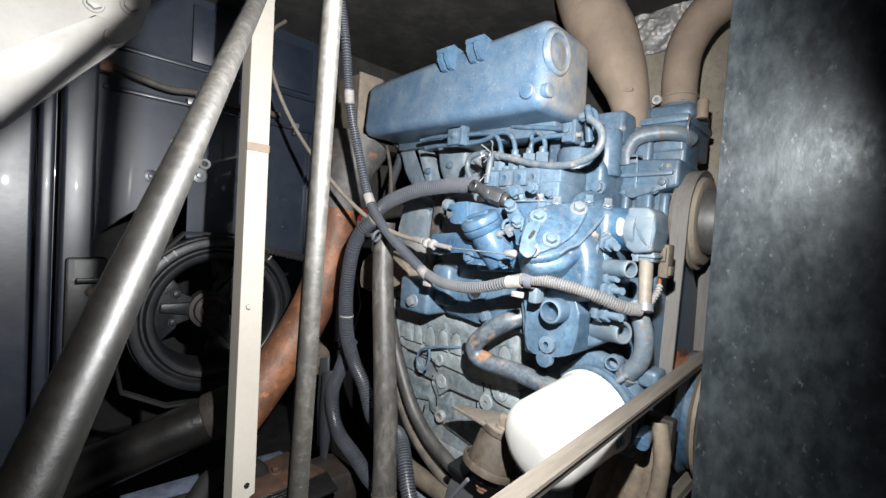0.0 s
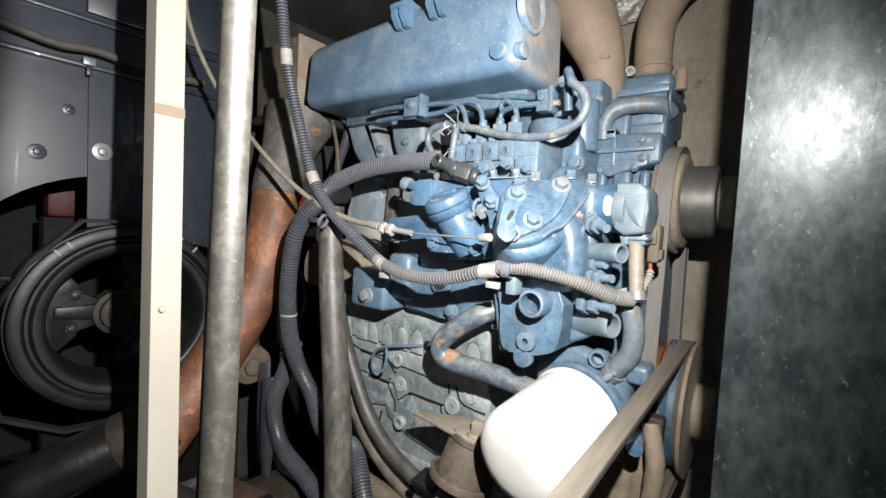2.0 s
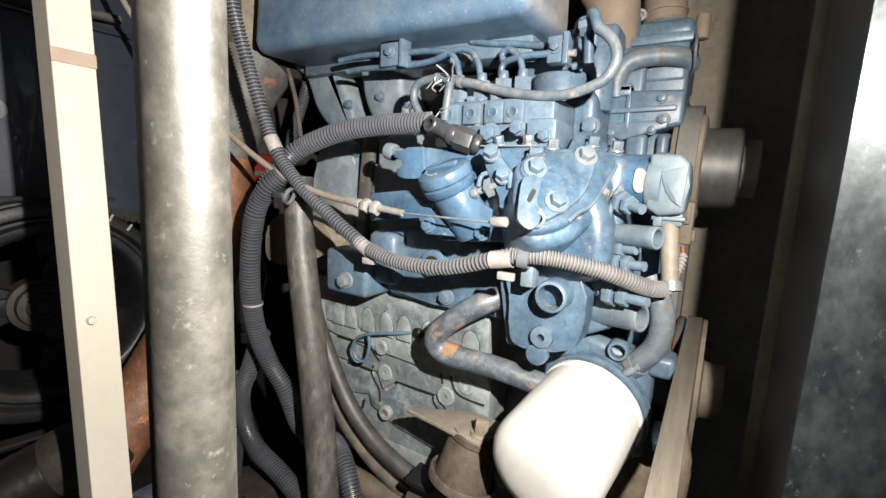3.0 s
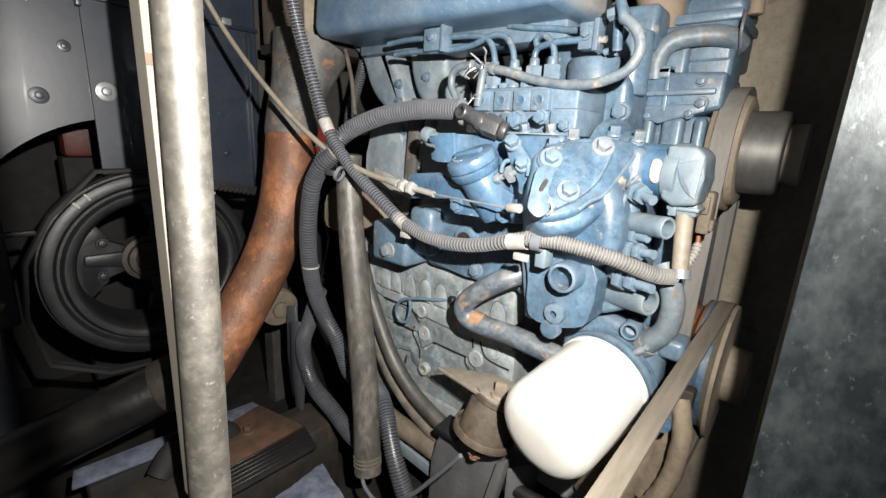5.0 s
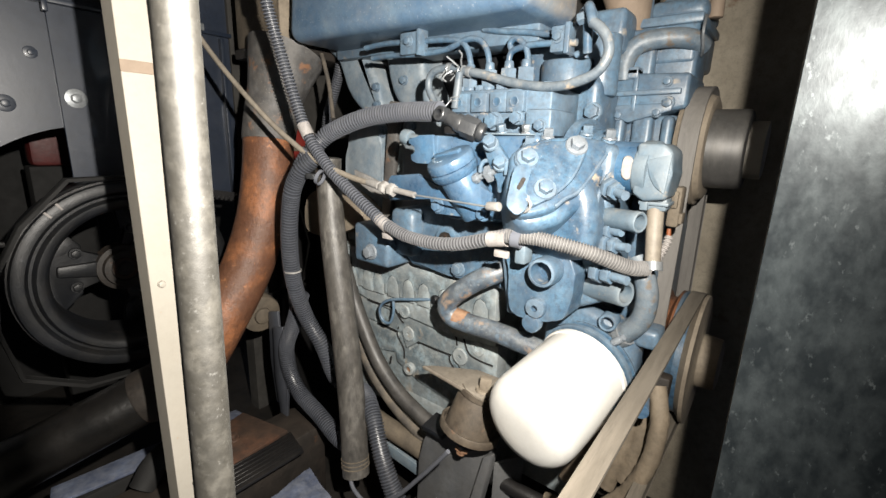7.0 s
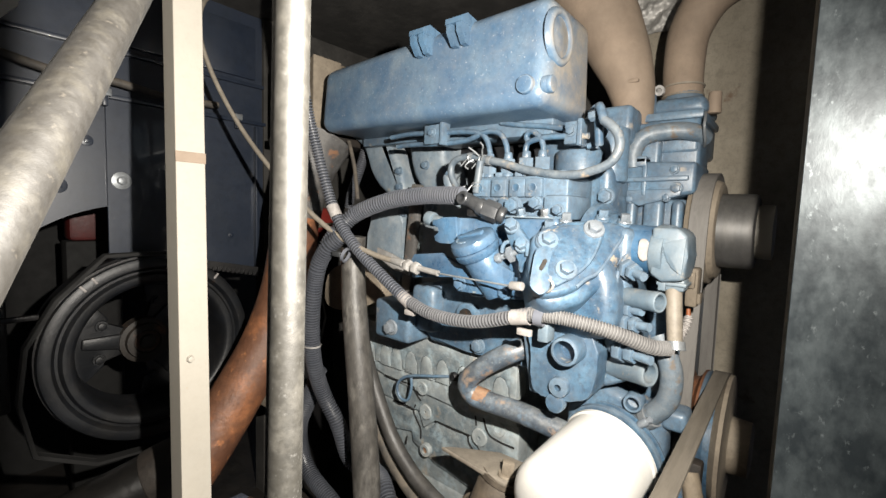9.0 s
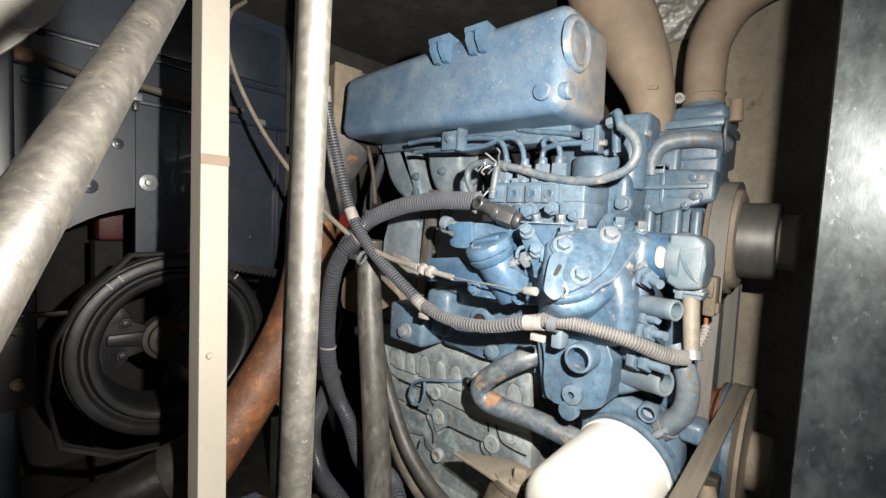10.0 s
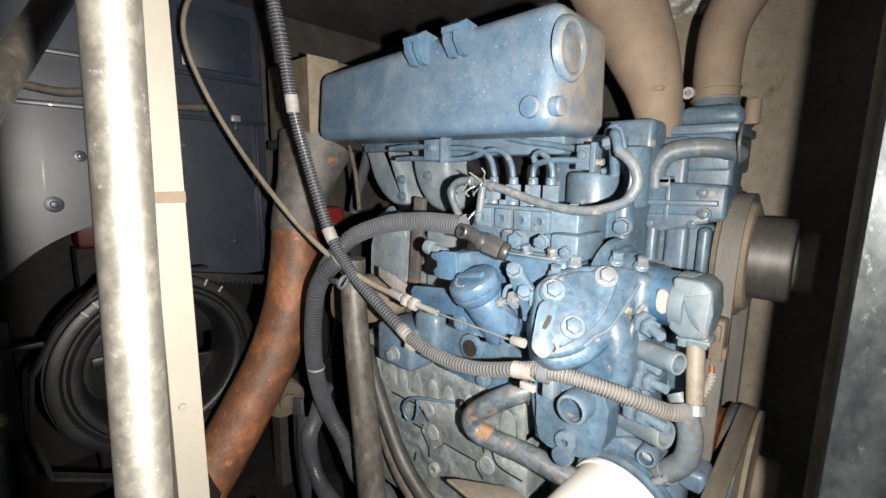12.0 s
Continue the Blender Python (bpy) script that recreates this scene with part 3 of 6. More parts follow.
loop = [(wc.x + 0.166 * math.cos(radians(a)), wc.y + 0.010, wc.z + 0.166 * math.sin(radians(a))) for a in range(76, 284, 6)] + [(0.72, 1.062, 0.47), (0.745, 1.062, 0.57), (0.72, 1.062, 0.672)]
for k in range(len(loop)):
    a, b = Vector(loop[k]), Vector(loop[(k + 1) % len(loop)])
    m, d = axis_frame(a, b)
    bmesh.ops.create_cube(bm, size=1, matrix=m @ Matrix.Diagonal((0.009, 0.016, d * 1.04, 1)))
for k in range(34):
    z = 0.7335 - 0.0095 * k * 0.206
    box(bm, (0.405 + 0.0095 * k, 1.054, z - 0.009), (0.410 + 0.0095 * k, 1.070, z), 0.0)
solid("drive_belt", bm, BLACK_PAINT, "dark toothed drive belt round the big wheel", "belt")
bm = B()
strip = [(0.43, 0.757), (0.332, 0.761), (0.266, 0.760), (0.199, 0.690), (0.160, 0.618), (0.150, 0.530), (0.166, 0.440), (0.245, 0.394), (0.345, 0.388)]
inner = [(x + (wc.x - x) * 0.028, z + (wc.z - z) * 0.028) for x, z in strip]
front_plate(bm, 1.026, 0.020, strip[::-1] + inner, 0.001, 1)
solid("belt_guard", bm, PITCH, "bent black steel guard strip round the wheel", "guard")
t = thing("hinge_block", (0.12, 1.10, 0.60), "dark bracket with two bolts", "bracket")
bm = B()
box(bm, (0.085, 1.085, 0.50), (0.150, 1.12, 0.70), 0.006)
box(bm, (0.10, 1.06, 0.655), (0.185, 1.07, 0.663), 0.001)
part("bracket", bm, BLACK_PAINT, t)
for z in (0.545, 0.635):
    bolt((0.125, 1.08, z), FRONT, 0.017, t, TAN_DARK, "bolt", 1.2)

# ---- frame bars between camera and engine ----
t = thing("frame_post", (0.263, 0.672, 0.375), "cream painted square steel post with a tape mark", "post")


def lean(bm):
    """The post leans away from upright as it rises; x, y are meant at a height of 0.8 m."""
    for v in bm.verts:
        v.co += Vector((0.029, 0.092, 0)) * (v.co.z - 0.8)
    return bm


bm = B()
section = [(0.263, 0.702), (0.297, 0.702), (0.297, 0.736), (0.294, 0.736), (0.294, 0.7055), (0.266, 0.7055), (0.266, 0.736), (0.263, 0.736)]
prism(bm, section, Matrix.Translation((0, 0, 0.375)), 0.925, 0.0006, 1)
for v in bm.verts:
    if v.co.z < 0.40:
        v.co.z -= (0.297 - v.co.x) * 0.55
part("angle_section", lean(bm), CREAM, t)
bm = B()
box(bm, (0.2624, 0.7008, 0.901), (0.2976, 0.7022, 0.914), 0.0004, 1)
part("tape_band", lean(bm), HOSE_TAN, t, "brown adhesive tape stain")
bolt((0.2705, 0.689, 0.6605), FRONT, 0.008, t, CREAM, "bolt", 1.1)
bm = B()
cyl(bm, (0.284, 0.7012, 0.390), (0.284, 0.7023, 0.390), 0.0042, None, 14)
part("hole", lean(bm), BLACK_PAINT, t, "dark drilled hole")
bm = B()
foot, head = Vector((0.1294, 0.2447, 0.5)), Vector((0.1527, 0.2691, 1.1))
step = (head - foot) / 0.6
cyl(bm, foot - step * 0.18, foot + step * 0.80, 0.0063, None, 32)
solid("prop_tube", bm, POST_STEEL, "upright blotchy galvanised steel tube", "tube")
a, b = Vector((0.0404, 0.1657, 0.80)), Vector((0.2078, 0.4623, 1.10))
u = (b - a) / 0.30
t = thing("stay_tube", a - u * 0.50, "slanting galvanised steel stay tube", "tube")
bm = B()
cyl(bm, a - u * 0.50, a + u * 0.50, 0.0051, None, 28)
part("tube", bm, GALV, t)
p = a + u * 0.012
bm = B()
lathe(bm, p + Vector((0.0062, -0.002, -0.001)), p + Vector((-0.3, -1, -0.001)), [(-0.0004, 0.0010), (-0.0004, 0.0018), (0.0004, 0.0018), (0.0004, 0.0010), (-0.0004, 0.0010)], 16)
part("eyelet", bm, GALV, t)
# cream gusset with two bolts at the upper corner
t = thing("gusset", (0.0, 0.92, 1.0), "cream painted steel gusset with bolts", "bracket")
bm = B()
front_plate(bm, 0.935, 0.004, [(-0.25, 0.608), (0.127, 1.060), (0.160, 1.10), (0.175, 1.155), (0.175, 1.30), (-0.25, 1.30)], 0.001, 1)
part("web", bm, GUSSET, t)
bm = B()
prism(bm, [(-0.25, 0.605), (0.124, 1.052), (0.140, 1.078), (0.122, 1.096), (0.098, 1.100), (0.088, 1.086), (-0.006, 1.006), (-0.25, 0.795)], face_frame((0, 0.934, 0), FRONT), 0.022, 0.002)
for v in bm.verts:
    if v.co.y < 0.92:
        v.co.y += 0.10 * max(0.0, 0.09 - (v.co.z - 0.910 - 1.2 * v.co.x)) - 0.006
part("flange", bm, GUSSET, t)
for x, y, z in ((0.1235, 0.911, 1.0735), (0.146, 0.935, 1.140), (0.098, 0.935, 1.125)):
    bolt((x, y, z), FRONT, 0.022, t, GUSSET, "bolt", 1.35)

# ---- zinc sheet duct beside the camera ----
t = thing("sheet_duct", (0.6, 0.0, 0.10), "mottled galvanised sheet steel duct", "duct")


def splay(bm):
    """The duct's front edge leans inwards as it rises."""
    for v in bm.verts:
        v.co.x += -0.0202 * (v.co.z - 0.5)
    return bm


bm = B()
prism(bm, [(-0.02, -0.45), (0.0085, 0.1228), (0.0100, 0.1228), (-0.0185, -0.45)], Matrix.Translation((0.472, 0, 0.10)), 1.20, 0.0004, 1)
part("face_sheet", splay(bm), PANEL_ZINC, t)
bm = B()
box(bm, (0.4835, 0.088, 0.10), (0.66, 0.121, 1.30), 0.004)
part("edge_channel", splay(bm), BLACK_PAINT, t, "dark painted edge channel")
bm = B()
box(bm, (0.672, 0.055, 0.10), (0.715, 0.128, 1.30), 0.010, 3)
part("stiffener", splay(bm), TAN_STEEL, t, "dusty brown upright stiffener")

# ---- the engine ----
engine = thing("diesel_engine", (0.74, 0.52, 0.32), "dusty blue water-cooled diesel engine on rubber mounts", "engine")

# block
bm = B()
side_plate(bm, 0.640, 0.21, [(0.43, 0.36), (0.76, 0.36), (0.80, 0.42), (0.80, 0.685), (0.43, 0.685)], 0.012, 3)
side_plate(bm, 0.700, 0.15, [(0.26, 0.37), (0.44, 0.36), (0.44, 0.685), (0.26, 0.685)], 0.012, 3)
side_plate(bm, 0.660, 0.19, [(0.29, 0.66), (0.80, 0.66), (0.80, 0.83), (0.29, 0.83)], 0.006)
side_plate(bm, 0.640, 0.20, [(0.27, 0.32), (0.76, 0.32), (0.78, 0.375), (0.27, 0.375)], 0.006)
pads = []
comb = [(0.425, 0.64), (0.785, 0.64), (0.785, 0.558)]      # skirt of the water jacket with its arched pockets
for y in (0.745, 0.702, 0.673, 0.636, 0.599, 0.564, 0.520, 0.450):
    z = 0.566 + (0.70 - y) * 0.02
    pads.append([(y + 0.0158, z - 0.004), (y + 0.0152, z + 0.020), (y + 0.0110, z + 0.0315), (y + 0.003, z + 0.0365), (y - 0.0052, z + 0.0315), (y - 0.0110, z + 0.022), (y - 0.0118, z - 0.004)])
    comb += [(y + 0.0165, z), (y + 0.0160, z + 0.021), (y + 0.0118, z + 0.033), (y + 0.003, z + 0.0385), (y - 0.0068, z + 0.035), (y - 0.0136, z + 0.022), (y - 0.0146, z)]
comb += [(0.425, 0.566)]
side_plate(bm, 0.6120, 0.03, comb, 0.0012, 2)
for pad in pads:
    side_plate(bm, 0.6128, 0.02, pad, 0.0012, 2)
side_plate(bm, 0.6195, 0.03, [(0.785, 0.556), (0.724, 0.543), (0.703, 0.539), (0.630, 0.5335), (0.595, 0.533), (0.542, 0.530), (0.503, 0.5285), (0.425, 0.535), (0.425, 0.578), (0.785, 0.578)], 0.001, 2)
side_plate(bm, 0.6270, 0.03, [(0.785, 0.500), (0.708, 0.4967), (0.628, 0.4943), (0.6155, 0.466), (0.588, 0.490), (0.510, 0.490), (0.4955, 0.471), (0.44, 0.468), (0.425, 0.475), (0.425, 0.533), (0.503, 0.525), (0.595, 0.529), (0.703, 0.535), (0.785, 0.552)], 0.001, 2)
side_plate(bm, 0.6330, 0.03, [(0.785, 0.43), (0.683, 0.4387), (0.648, 0.4467), (0.646, 0.4273), (0.592, 0.406), (0.55, 0.401), (0.516, 0.394), (0.44, 0.40), (0.44, 0.464), (0.497, 0.467), (0.512, 0.486), (0.586, 0.486), (0.615, 0.458), (0.630, 0.490), (0.785, 0.496)], 0.001, 2)
for y, z, r, h in ((0.611, 0.497, 0.014, 0.0028), (0.495, 0.492, 0.015, 0.0030), (0.614, 0.541, 0.0125, 0.0062), (0.461, 0.518, 0.013, 0.0062), (0.610, 0.426, 0.012, 0.0062), (0.445, 0.45, 0.012, 0.005)):
    lathe(bm, (0.645 - (0.0075 if z > 0.53 else 0), y, z), (0.6, y, z), [(0, r), (0.0195, r * 0.97), (0.0208, r * 0.90), (0.0208, h), (0.014, h), (0.014, 0)], 24)
part("cylinder_block", bm, BLOCK_GREY, engine, "dusty grey-blue cast iron cylinder block")
# black strips standing in for shade in the grooves between the bosses of the casting
for line in ([(0.6190, 0.7090, 0.5400), (0.6190, 0.6790, 0.5390), (0.6190, 0.6520, 0.5400), (0.6190, 0.6350, 0.5370), (0.6260, 0.6310, 0.5200), (0.6260, 0.6230, 0.5140)],
             [(0.6260, 0.6910, 0.4940), (0.6260, 0.6630, 0.4940), (0.6260, 0.6400, 0.4930)],
             [(0.6260, 0.6360, 0.5020), (0.6320, 0.6450, 0.4840), (0.6320, 0.6370, 0.4720), (0.6320, 0.6270, 0.4580), (0.6320, 0.6260, 0.4400)],
             [(0.6320, 0.5960, 0.4850), (0.6320, 0.5540, 0.4830), (0.6320, 0.5190, 0.4840)],
             [(0.6260, 0.5050, 0.5260), (0.6260, 0.5020, 0.5100)],
             [(0.6260, 0.4890, 0.5260), (0.6260, 0.4820, 0.5090), (0.6260, 0.4730, 0.5010), (0.6260, 0.4520, 0.4980), (0.6260, 0.4320, 0.4980)],
             [(0.6320, 0.5220, 0.4830), (0.6320, 0.5190, 0.4710), (0.6320, 0.5060, 0.4590)],
             [(0.6320, 0.4820, 0.4820), (0.6320, 0.4520, 0.4760)],
             [(0.6320, 0.6930, 0.4360), (0.6320, 0.6930, 0.4170)],
             [(0.6320, 0.6600, 0.4320), (0.6320, 0.6630, 0.4160)]):
    bm = B()
    sweep(bm, line, 0.0015, 6, 0.003)
    part("shade_line", bm, PITCH, engine, "black strip standing in for shade along a casting step")
for y, z in ((0.614, 0.541), (0.461, 0.518), (0.610, 0.426)):
    bm = B()
    cyl(bm, (0.632, y, z), (0.6285 - (0.0075 if z > 0.53 else 0), y, z), 0.0060, None, 18)
    part("plug", bm, SCUFF, engine, "rusty threaded hole")
# set back and coloured near-black, so the gap behind the pump reads as shade
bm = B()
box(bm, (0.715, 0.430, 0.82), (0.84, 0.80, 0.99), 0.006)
part("cylinder_head", bm, IRON_GREY, engine, "cylinder head side, coloured dark for the shaded gap")
bm = B()
box(bm, (0.668, 0.345, 0.82), (0.84, 0.432, 0.99), 0.008, 3)
part("head_end", bm, BLUE, engine)
bm = B()
front_plate(bm, 0.235, 0.04, [(0.66, 0.40), (0.70, 0.34), (0.82, 0.34), (0.88, 0.45), (0.88, 0.72), (0.80, 0.80), (0.70, 0.80), (0.66, 0.74)], 0.008, 3)
part("timing_case", bm, BLUE, engine)
bm = B()
side_plate(bm, 0.660, 0.09, [(0.322, 0.80), (0.415, 0.80), (0.415, 0.90), (0.40, 0.935), (0.34, 0.935), (0.322, 0.915)], 0.012, 4)
cyl(bm, (0.672, 0.372, 0.86), (0.668, 0.372, 0.945), 0.036, 0.034, 36, 0.006)
cyl(bm, (0.690, 0.335, 0.90), (0.690, 0.335, 0.975), 0.022, None, 28, 0.004)
cyl(bm, (0.662, 0.372, 0.882), (0.650, 0.372, 0.882), 0.017, None, 28, 0.002)
part("timing_cover", bm, BLUE, engine, "smooth rounded blue timing cover")
bolt((0.650, 0.372, 0.882), SIDE, 0.020, engine, BLUE)

# rocker cover
bm = B()
v = bmesh.ops.create_cube(bm, size=1, matrix=Matrix.Translation((0.626, 0.608, 1.052)) @ Matrix.Diagonal((0.150, 0.468, 0.132, 1)))["verts"]
for w in v:
    front = w.co.y < 0.6
    if w.co.z > 1.05:
        w.co.x += 0.010 if w.co.x < 0.62 else -0.010
        w.co.z += 0.006 if front else -0.008
    else:
        w.co.z += 0.0 if front else 0.008
    if not front and w.co.x < 0.62:
        w.co.x += 0.006
round_edges(bm, v, 0.021, 6)
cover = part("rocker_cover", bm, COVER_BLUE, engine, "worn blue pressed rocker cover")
bm = B()
box(bm, (0.635, 0.40, 0.965), (0.69, 0.62, 1.000), 0.004)
box(bm, (0.655, 0.40, 0.978), (0.70, 0.83, 1.010), 0.004)
part("cover_base", bm, BLUE, engine)
bm = B()
lathe(bm, (0.586, 0.377, 1.074), (0.586, 0.0, 1.074), [(0.0, 0.036), (0.004, 0.0345), (0.007, 0.032), (0.008, 0.029), (0.007, 0.026), (0.004, 0.024), (0.004, 0.018), (0.0055, 0.015), (0.006, 0.0)], 40)
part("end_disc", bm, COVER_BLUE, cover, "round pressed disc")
for p, d, r in (((0.553, 0.400, 1.012), SIDE, 0.0115), ((0.566, 0.375, 1.012), FRONT, 0.0105)):
    bm = B()
    p = Vector(p)
    lathe(bm, p - d * 0.006, p + d, [(0, r * 1.05), (0.0065, r * 1.05), (0.0075, r), (0.0110, r), (0.0122, r * 0.92), (0.0125, r * 0.8), (0.0125, 0)], 24)
    part("cap_nut", bm, COVER_BLUE, cover)
for y in (0.508, 0.577):
    bm = B()
    for k in (-1, 1):
        front_plate(bm, y + 0.0085 * k - 0.0045, 0.009, [(0.572, 1.080), (0.551, 1.082), (0.540, 1.097), (0.539, 1.112), (0.572, 1.112)], 0)
    front_plate(bm, y - 0.0135, 0.027, [(0.538, 1.107), (0.538, 1.114), (0.553, 1.1225), (0.592, 1.1165), (0.600, 1.110), (0.560, 1.107)], 0)
    part("lifting_lug", bm, BLUE_DEEP, cover, "forked pressed lug")

# intake lobes under the cover
for x, outline, bolts in ((0.672, [(0.954, 1.034), (0.892, 1.007), (0.853, 0.982), (0.837, 0.955), (0.825, 0.929), (0.802, 0.902), (0.774, 0.884), (0.751, 0.880), (0.729, 0.886), (0.732, 0.917), (0.745, 0.949), (0.769, 0.979), (0.790, 0.999), (0.794, 1.019)], [(0.737, 0.928), (0.735, 0.897)]),
                          (0.664, [(0.715, 1.002), (0.707, 0.964), (0.701, 0.937), (0.688, 0.910), (0.662, 0.884), (0.626, 0.876), (0.603, 0.886), (0.607, 0.916), (0.622, 0.944), (0.629, 0.994)], [(0.612, 0.924), (0.661, 0.935)])):
    bm = B()
    side_dome(bm, x, 0.07, eased(outline), 0.011, 5)
    lobe = part("intake_runner", bm, RUNNER_BLUE, engine, "smooth curved cast intake runner")
    for y, z in bolts:
        bolt((x - 0.001, y, z), SIDE, 0.013, lobe, BLUE, "bolt", 1.3)
bm = B()
side_plate(bm, 0.648, 0.03, [(0.52, 0.70), (0.655, 0.70), (0.655, 0.865), (0.63, 0.875), (0.52, 0.875)], 0.008, 3)
part("side_cover", bm, RUNNER_BLUE, engine)
bm = B()
box(bm, (0.638, 0.665, 0.62), (0.650, 0.688, 0.90), 0.003, 2, pose(0, 0, 0, 6, 0, 0))
part("stay_strip", bm, SLEEVE, engine, "brown upright steel strip")
bm = B()
side_plate(bm, 0.646, 0.03, eased([(0.705, 0.71), (0.79, 0.72), (0.80, 0.77), (0.785, 0.86), (0.715, 0.865), (0.70, 0.80)]), 0.014, 4)
part("side_cover", bm, RUNNER_BLUE, engine)
for y, z in ((0.74, 0.87), (0.70, 0.85), (0.76, 0.72), (0.63, 0.86)):
    bolt((0.648, y, z), SIDE, 0.015, engine, BLUE)

bm = B()
side_plate(bm, 0.600, 0.05, eased([(0.874, 0.665), (0.872, 0.700), (0.862, 0.720), (0.845, 0.732), (0.796, 0.745), (0.74, 0.735), (0.705, 0.712), (0.708, 0.687), (0.75, 0.668), (0.792, 0.653), (0.84, 0.648), (0.867, 0.654)]), 0.008, 3)
part("housing_flange", bm, TAN_STEEL, engine, "dusty tan cast flange")
# injection pump block with delivery nuts, pipes and clamps
STATIONS = (0.473, 0.443, 0.415, 0.391)
bm = B()
side_plate(bm, 0.572, 0.08, [(0.345, 0.842), (0.495, 0.838), (0.495, 0.872), (0.480, 0.902), (0.345, 0.902)], 0.004)
for y in STATIONS:
    cyl(bm, (0.590, y, 0.893), (0.590, y, 0.907), 0.010, None, 18, 0.001)
box(bm, (0.560, 0.345, 0.838), (0.61, 0.475, 0.850), 0.003)
pump = part("injection_pump", bm, BLUE, engine, "blue injection pump with delivery valves")
bm = B()
box(bm, (0.552, 0.335, 0.846), (0.62, 0.368, 0.876), 0.004)
part("end_block", bm, BLUE, pump)
for y, z in ((0.43, 0.866), (0.375, 0.866)):
    bm = B()
    cyl(bm, (0.575, y, z), (0.559, y, z), 0.0075, None, 16, 0.001)
    part("boss", bm, BLUE, pump)
for y in STATIONS:
    bm = B()
    box(bm, (0.565, y - 0.0135, 0.874), (0.60, y + 0.0100, 0.8975), 0.0015)
    block = part("valve_block", bm, BLUE, pump)
    bm = B()
    lathe(bm, (0.566, y - 0.001, 0.886), (0, y - 0.001, 0.886), [(0, 0.0062), (0.0022, 0.0062), (0.0026, 0.0052), (0.0018, 0.0032), (0.0008, 0.0)], 18)
    part("screw_plug", bm, BLUE, block)
    bm = B()
    cyl(bm, (0.590, y, 0.905), (0.590, y, 0.927), 0.0105, None, 6, 0.001)
    cyl(bm, (0.590, y, 0.927), (0.590, y, 0.936), 0.0065, 0.0055, 14, 0.001)
    part("pipe_nut", bm, BLUE, pump)
for pts in ([(0.602, 0.479, 0.925), (0.602, 0.483, 0.945), (0.602, 0.490, 0.961), (0.602, 0.504, 0.970), (0.602, 0.530, 0.974), (0.602, 0.569, 0.976), (0.602, 0.640, 0.980), (0.602, 0.690, 0.978)],
            [(0.602, 0.451, 0.924), (0.602, 0.454, 0.947), (0.602, 0.463, 0.963), (0.602, 0.478, 0.970), (0.602, 0.496, 0.969), (0.602, 0.524, 0.961), (0.602, 0.568, 0.959), (0.602, 0.639, 0.962), (0.602, 0.674, 0.961)],
            [(0.614, 0.429, 0.925), (0.614, 0.430, 0.941), (0.614, 0.427, 0.951), (0.614, 0.416, 0.955), (0.614, 0.395, 0.957), (0.614, 0.370, 0.956), (0.614, 0.340, 0.954)],
            [(0.614, 0.403, 0.924), (0.614, 0.403, 0.945), (0.614, 0.410, 0.959), (0.614, 0.422, 0.967), (0.614, 0.430, 0.961), (0.614, 0.427, 0.954)],
            [(0.632, 0.484, 0.988), (0.632, 0.454, 0.982), (0.632, 0.418, 0.977), (0.632, 0.379, 0.971), (0.632, 0.349, 0.978), (0.632, 0.345, 0.990), (0.632, 0.336, 0.994), (0.632, 0.328, 0.983), (0.632, 0.326, 0.963), (0.632, 0.335, 0.948), (0.632, 0.348, 0.944)]):
    bm = B()
    sweep(bm, pts, 0.0040, 12, 0.005)
    part("injector_pipe", bm, BLUE, pump, "bent blue steel injector pipe")
for x, y0, y1, z0, z1 in ((0.598, 0.561, 0.602, 0.955, 0.99), (0.618, 0.347, 0.372, 0.942, 0.976)):
    bm = B()
    box(bm, (x - 0.008, y0 + 0.005, z0 + 0.003), (x + 0.010, y1, z1 - 0.002), 0.0015)
    box(bm, (x - 0.012, y0, z0), (x + 0.008, y0 + 0.006, z1), 0.001)
    clip = part("pipe_clamp", bm, BLUE, pump, "folded steel pipe clamp")
    bolt((x - 0.008, (y0 + y1) / 2 + 0.003, (z0 + z1) / 2 + 0.003), SIDE, 0.011, clip, BLUE)
for y, z in ((0.413, 0.863), (0.327, 0.879)):
    bolt((0.560 if y > 0.4 else 0.655, y, z), SIDE, 0.018, pump, BLUE, "bolt", 1.3)

for y, z, x, size in ((0.375, 0.866, 0.548, 0.014), (0.345, 0.858, 0.548, 0.012)):
    bolt((x, y, z), SIDE, size, pump, BLUE, "bolt", 1.2)
for y in (0.485, 0.455, 0.424, 0.393, 0.36):
    bolt((0.580, y - 0.004, 0.899), (0, 0, 1), 0.011, pump, BLUE, "bolt", 1.3, 0.8)
for x, y in ((0.562, 0.470), (0.556, 0.44), (0.558, 0.40), (0.556, 0.365)):
    bolt((x, y, 0.850), (-0.4, 0, 1), 0.011, pump, STEEL if y < 0.37 else BLUE, "bolt", 1.3, 0.9)

# oil filler, its plate, and the throttle bracket
bm = B()
side_plate(bm, 0.548, 0.09, [(0.345, 0.745), (0.47, 0.735), (0.49, 0.76), (0.475, 0.80), (0.50, 0.842), (0.345, 0.848)], 0.006, 3)
side_plate(bm, 0.517, 0.006, [(0.515, 0.840), (0.502, 0.840), (0.498, 0.844), (0.475, 0.845), (0.470, 0.809), (0.500, 0.808), (0.510, 0.811), (0.512, 0.819), (0.502, 0.822), (0.504, 0.831), (0.516, 0.832)], 0.0015)
box(bm, (0.519, 0.468, 0.81), (0.552, 0.486, 0.844), 0.002)
plate = part("pump_plate", bm, BLUE_DEEP, engine)
bm = B()
box(bm, (0.5475, 0.352, 0.8470), (0.60, 0.470, 0.8486), 0.0004)
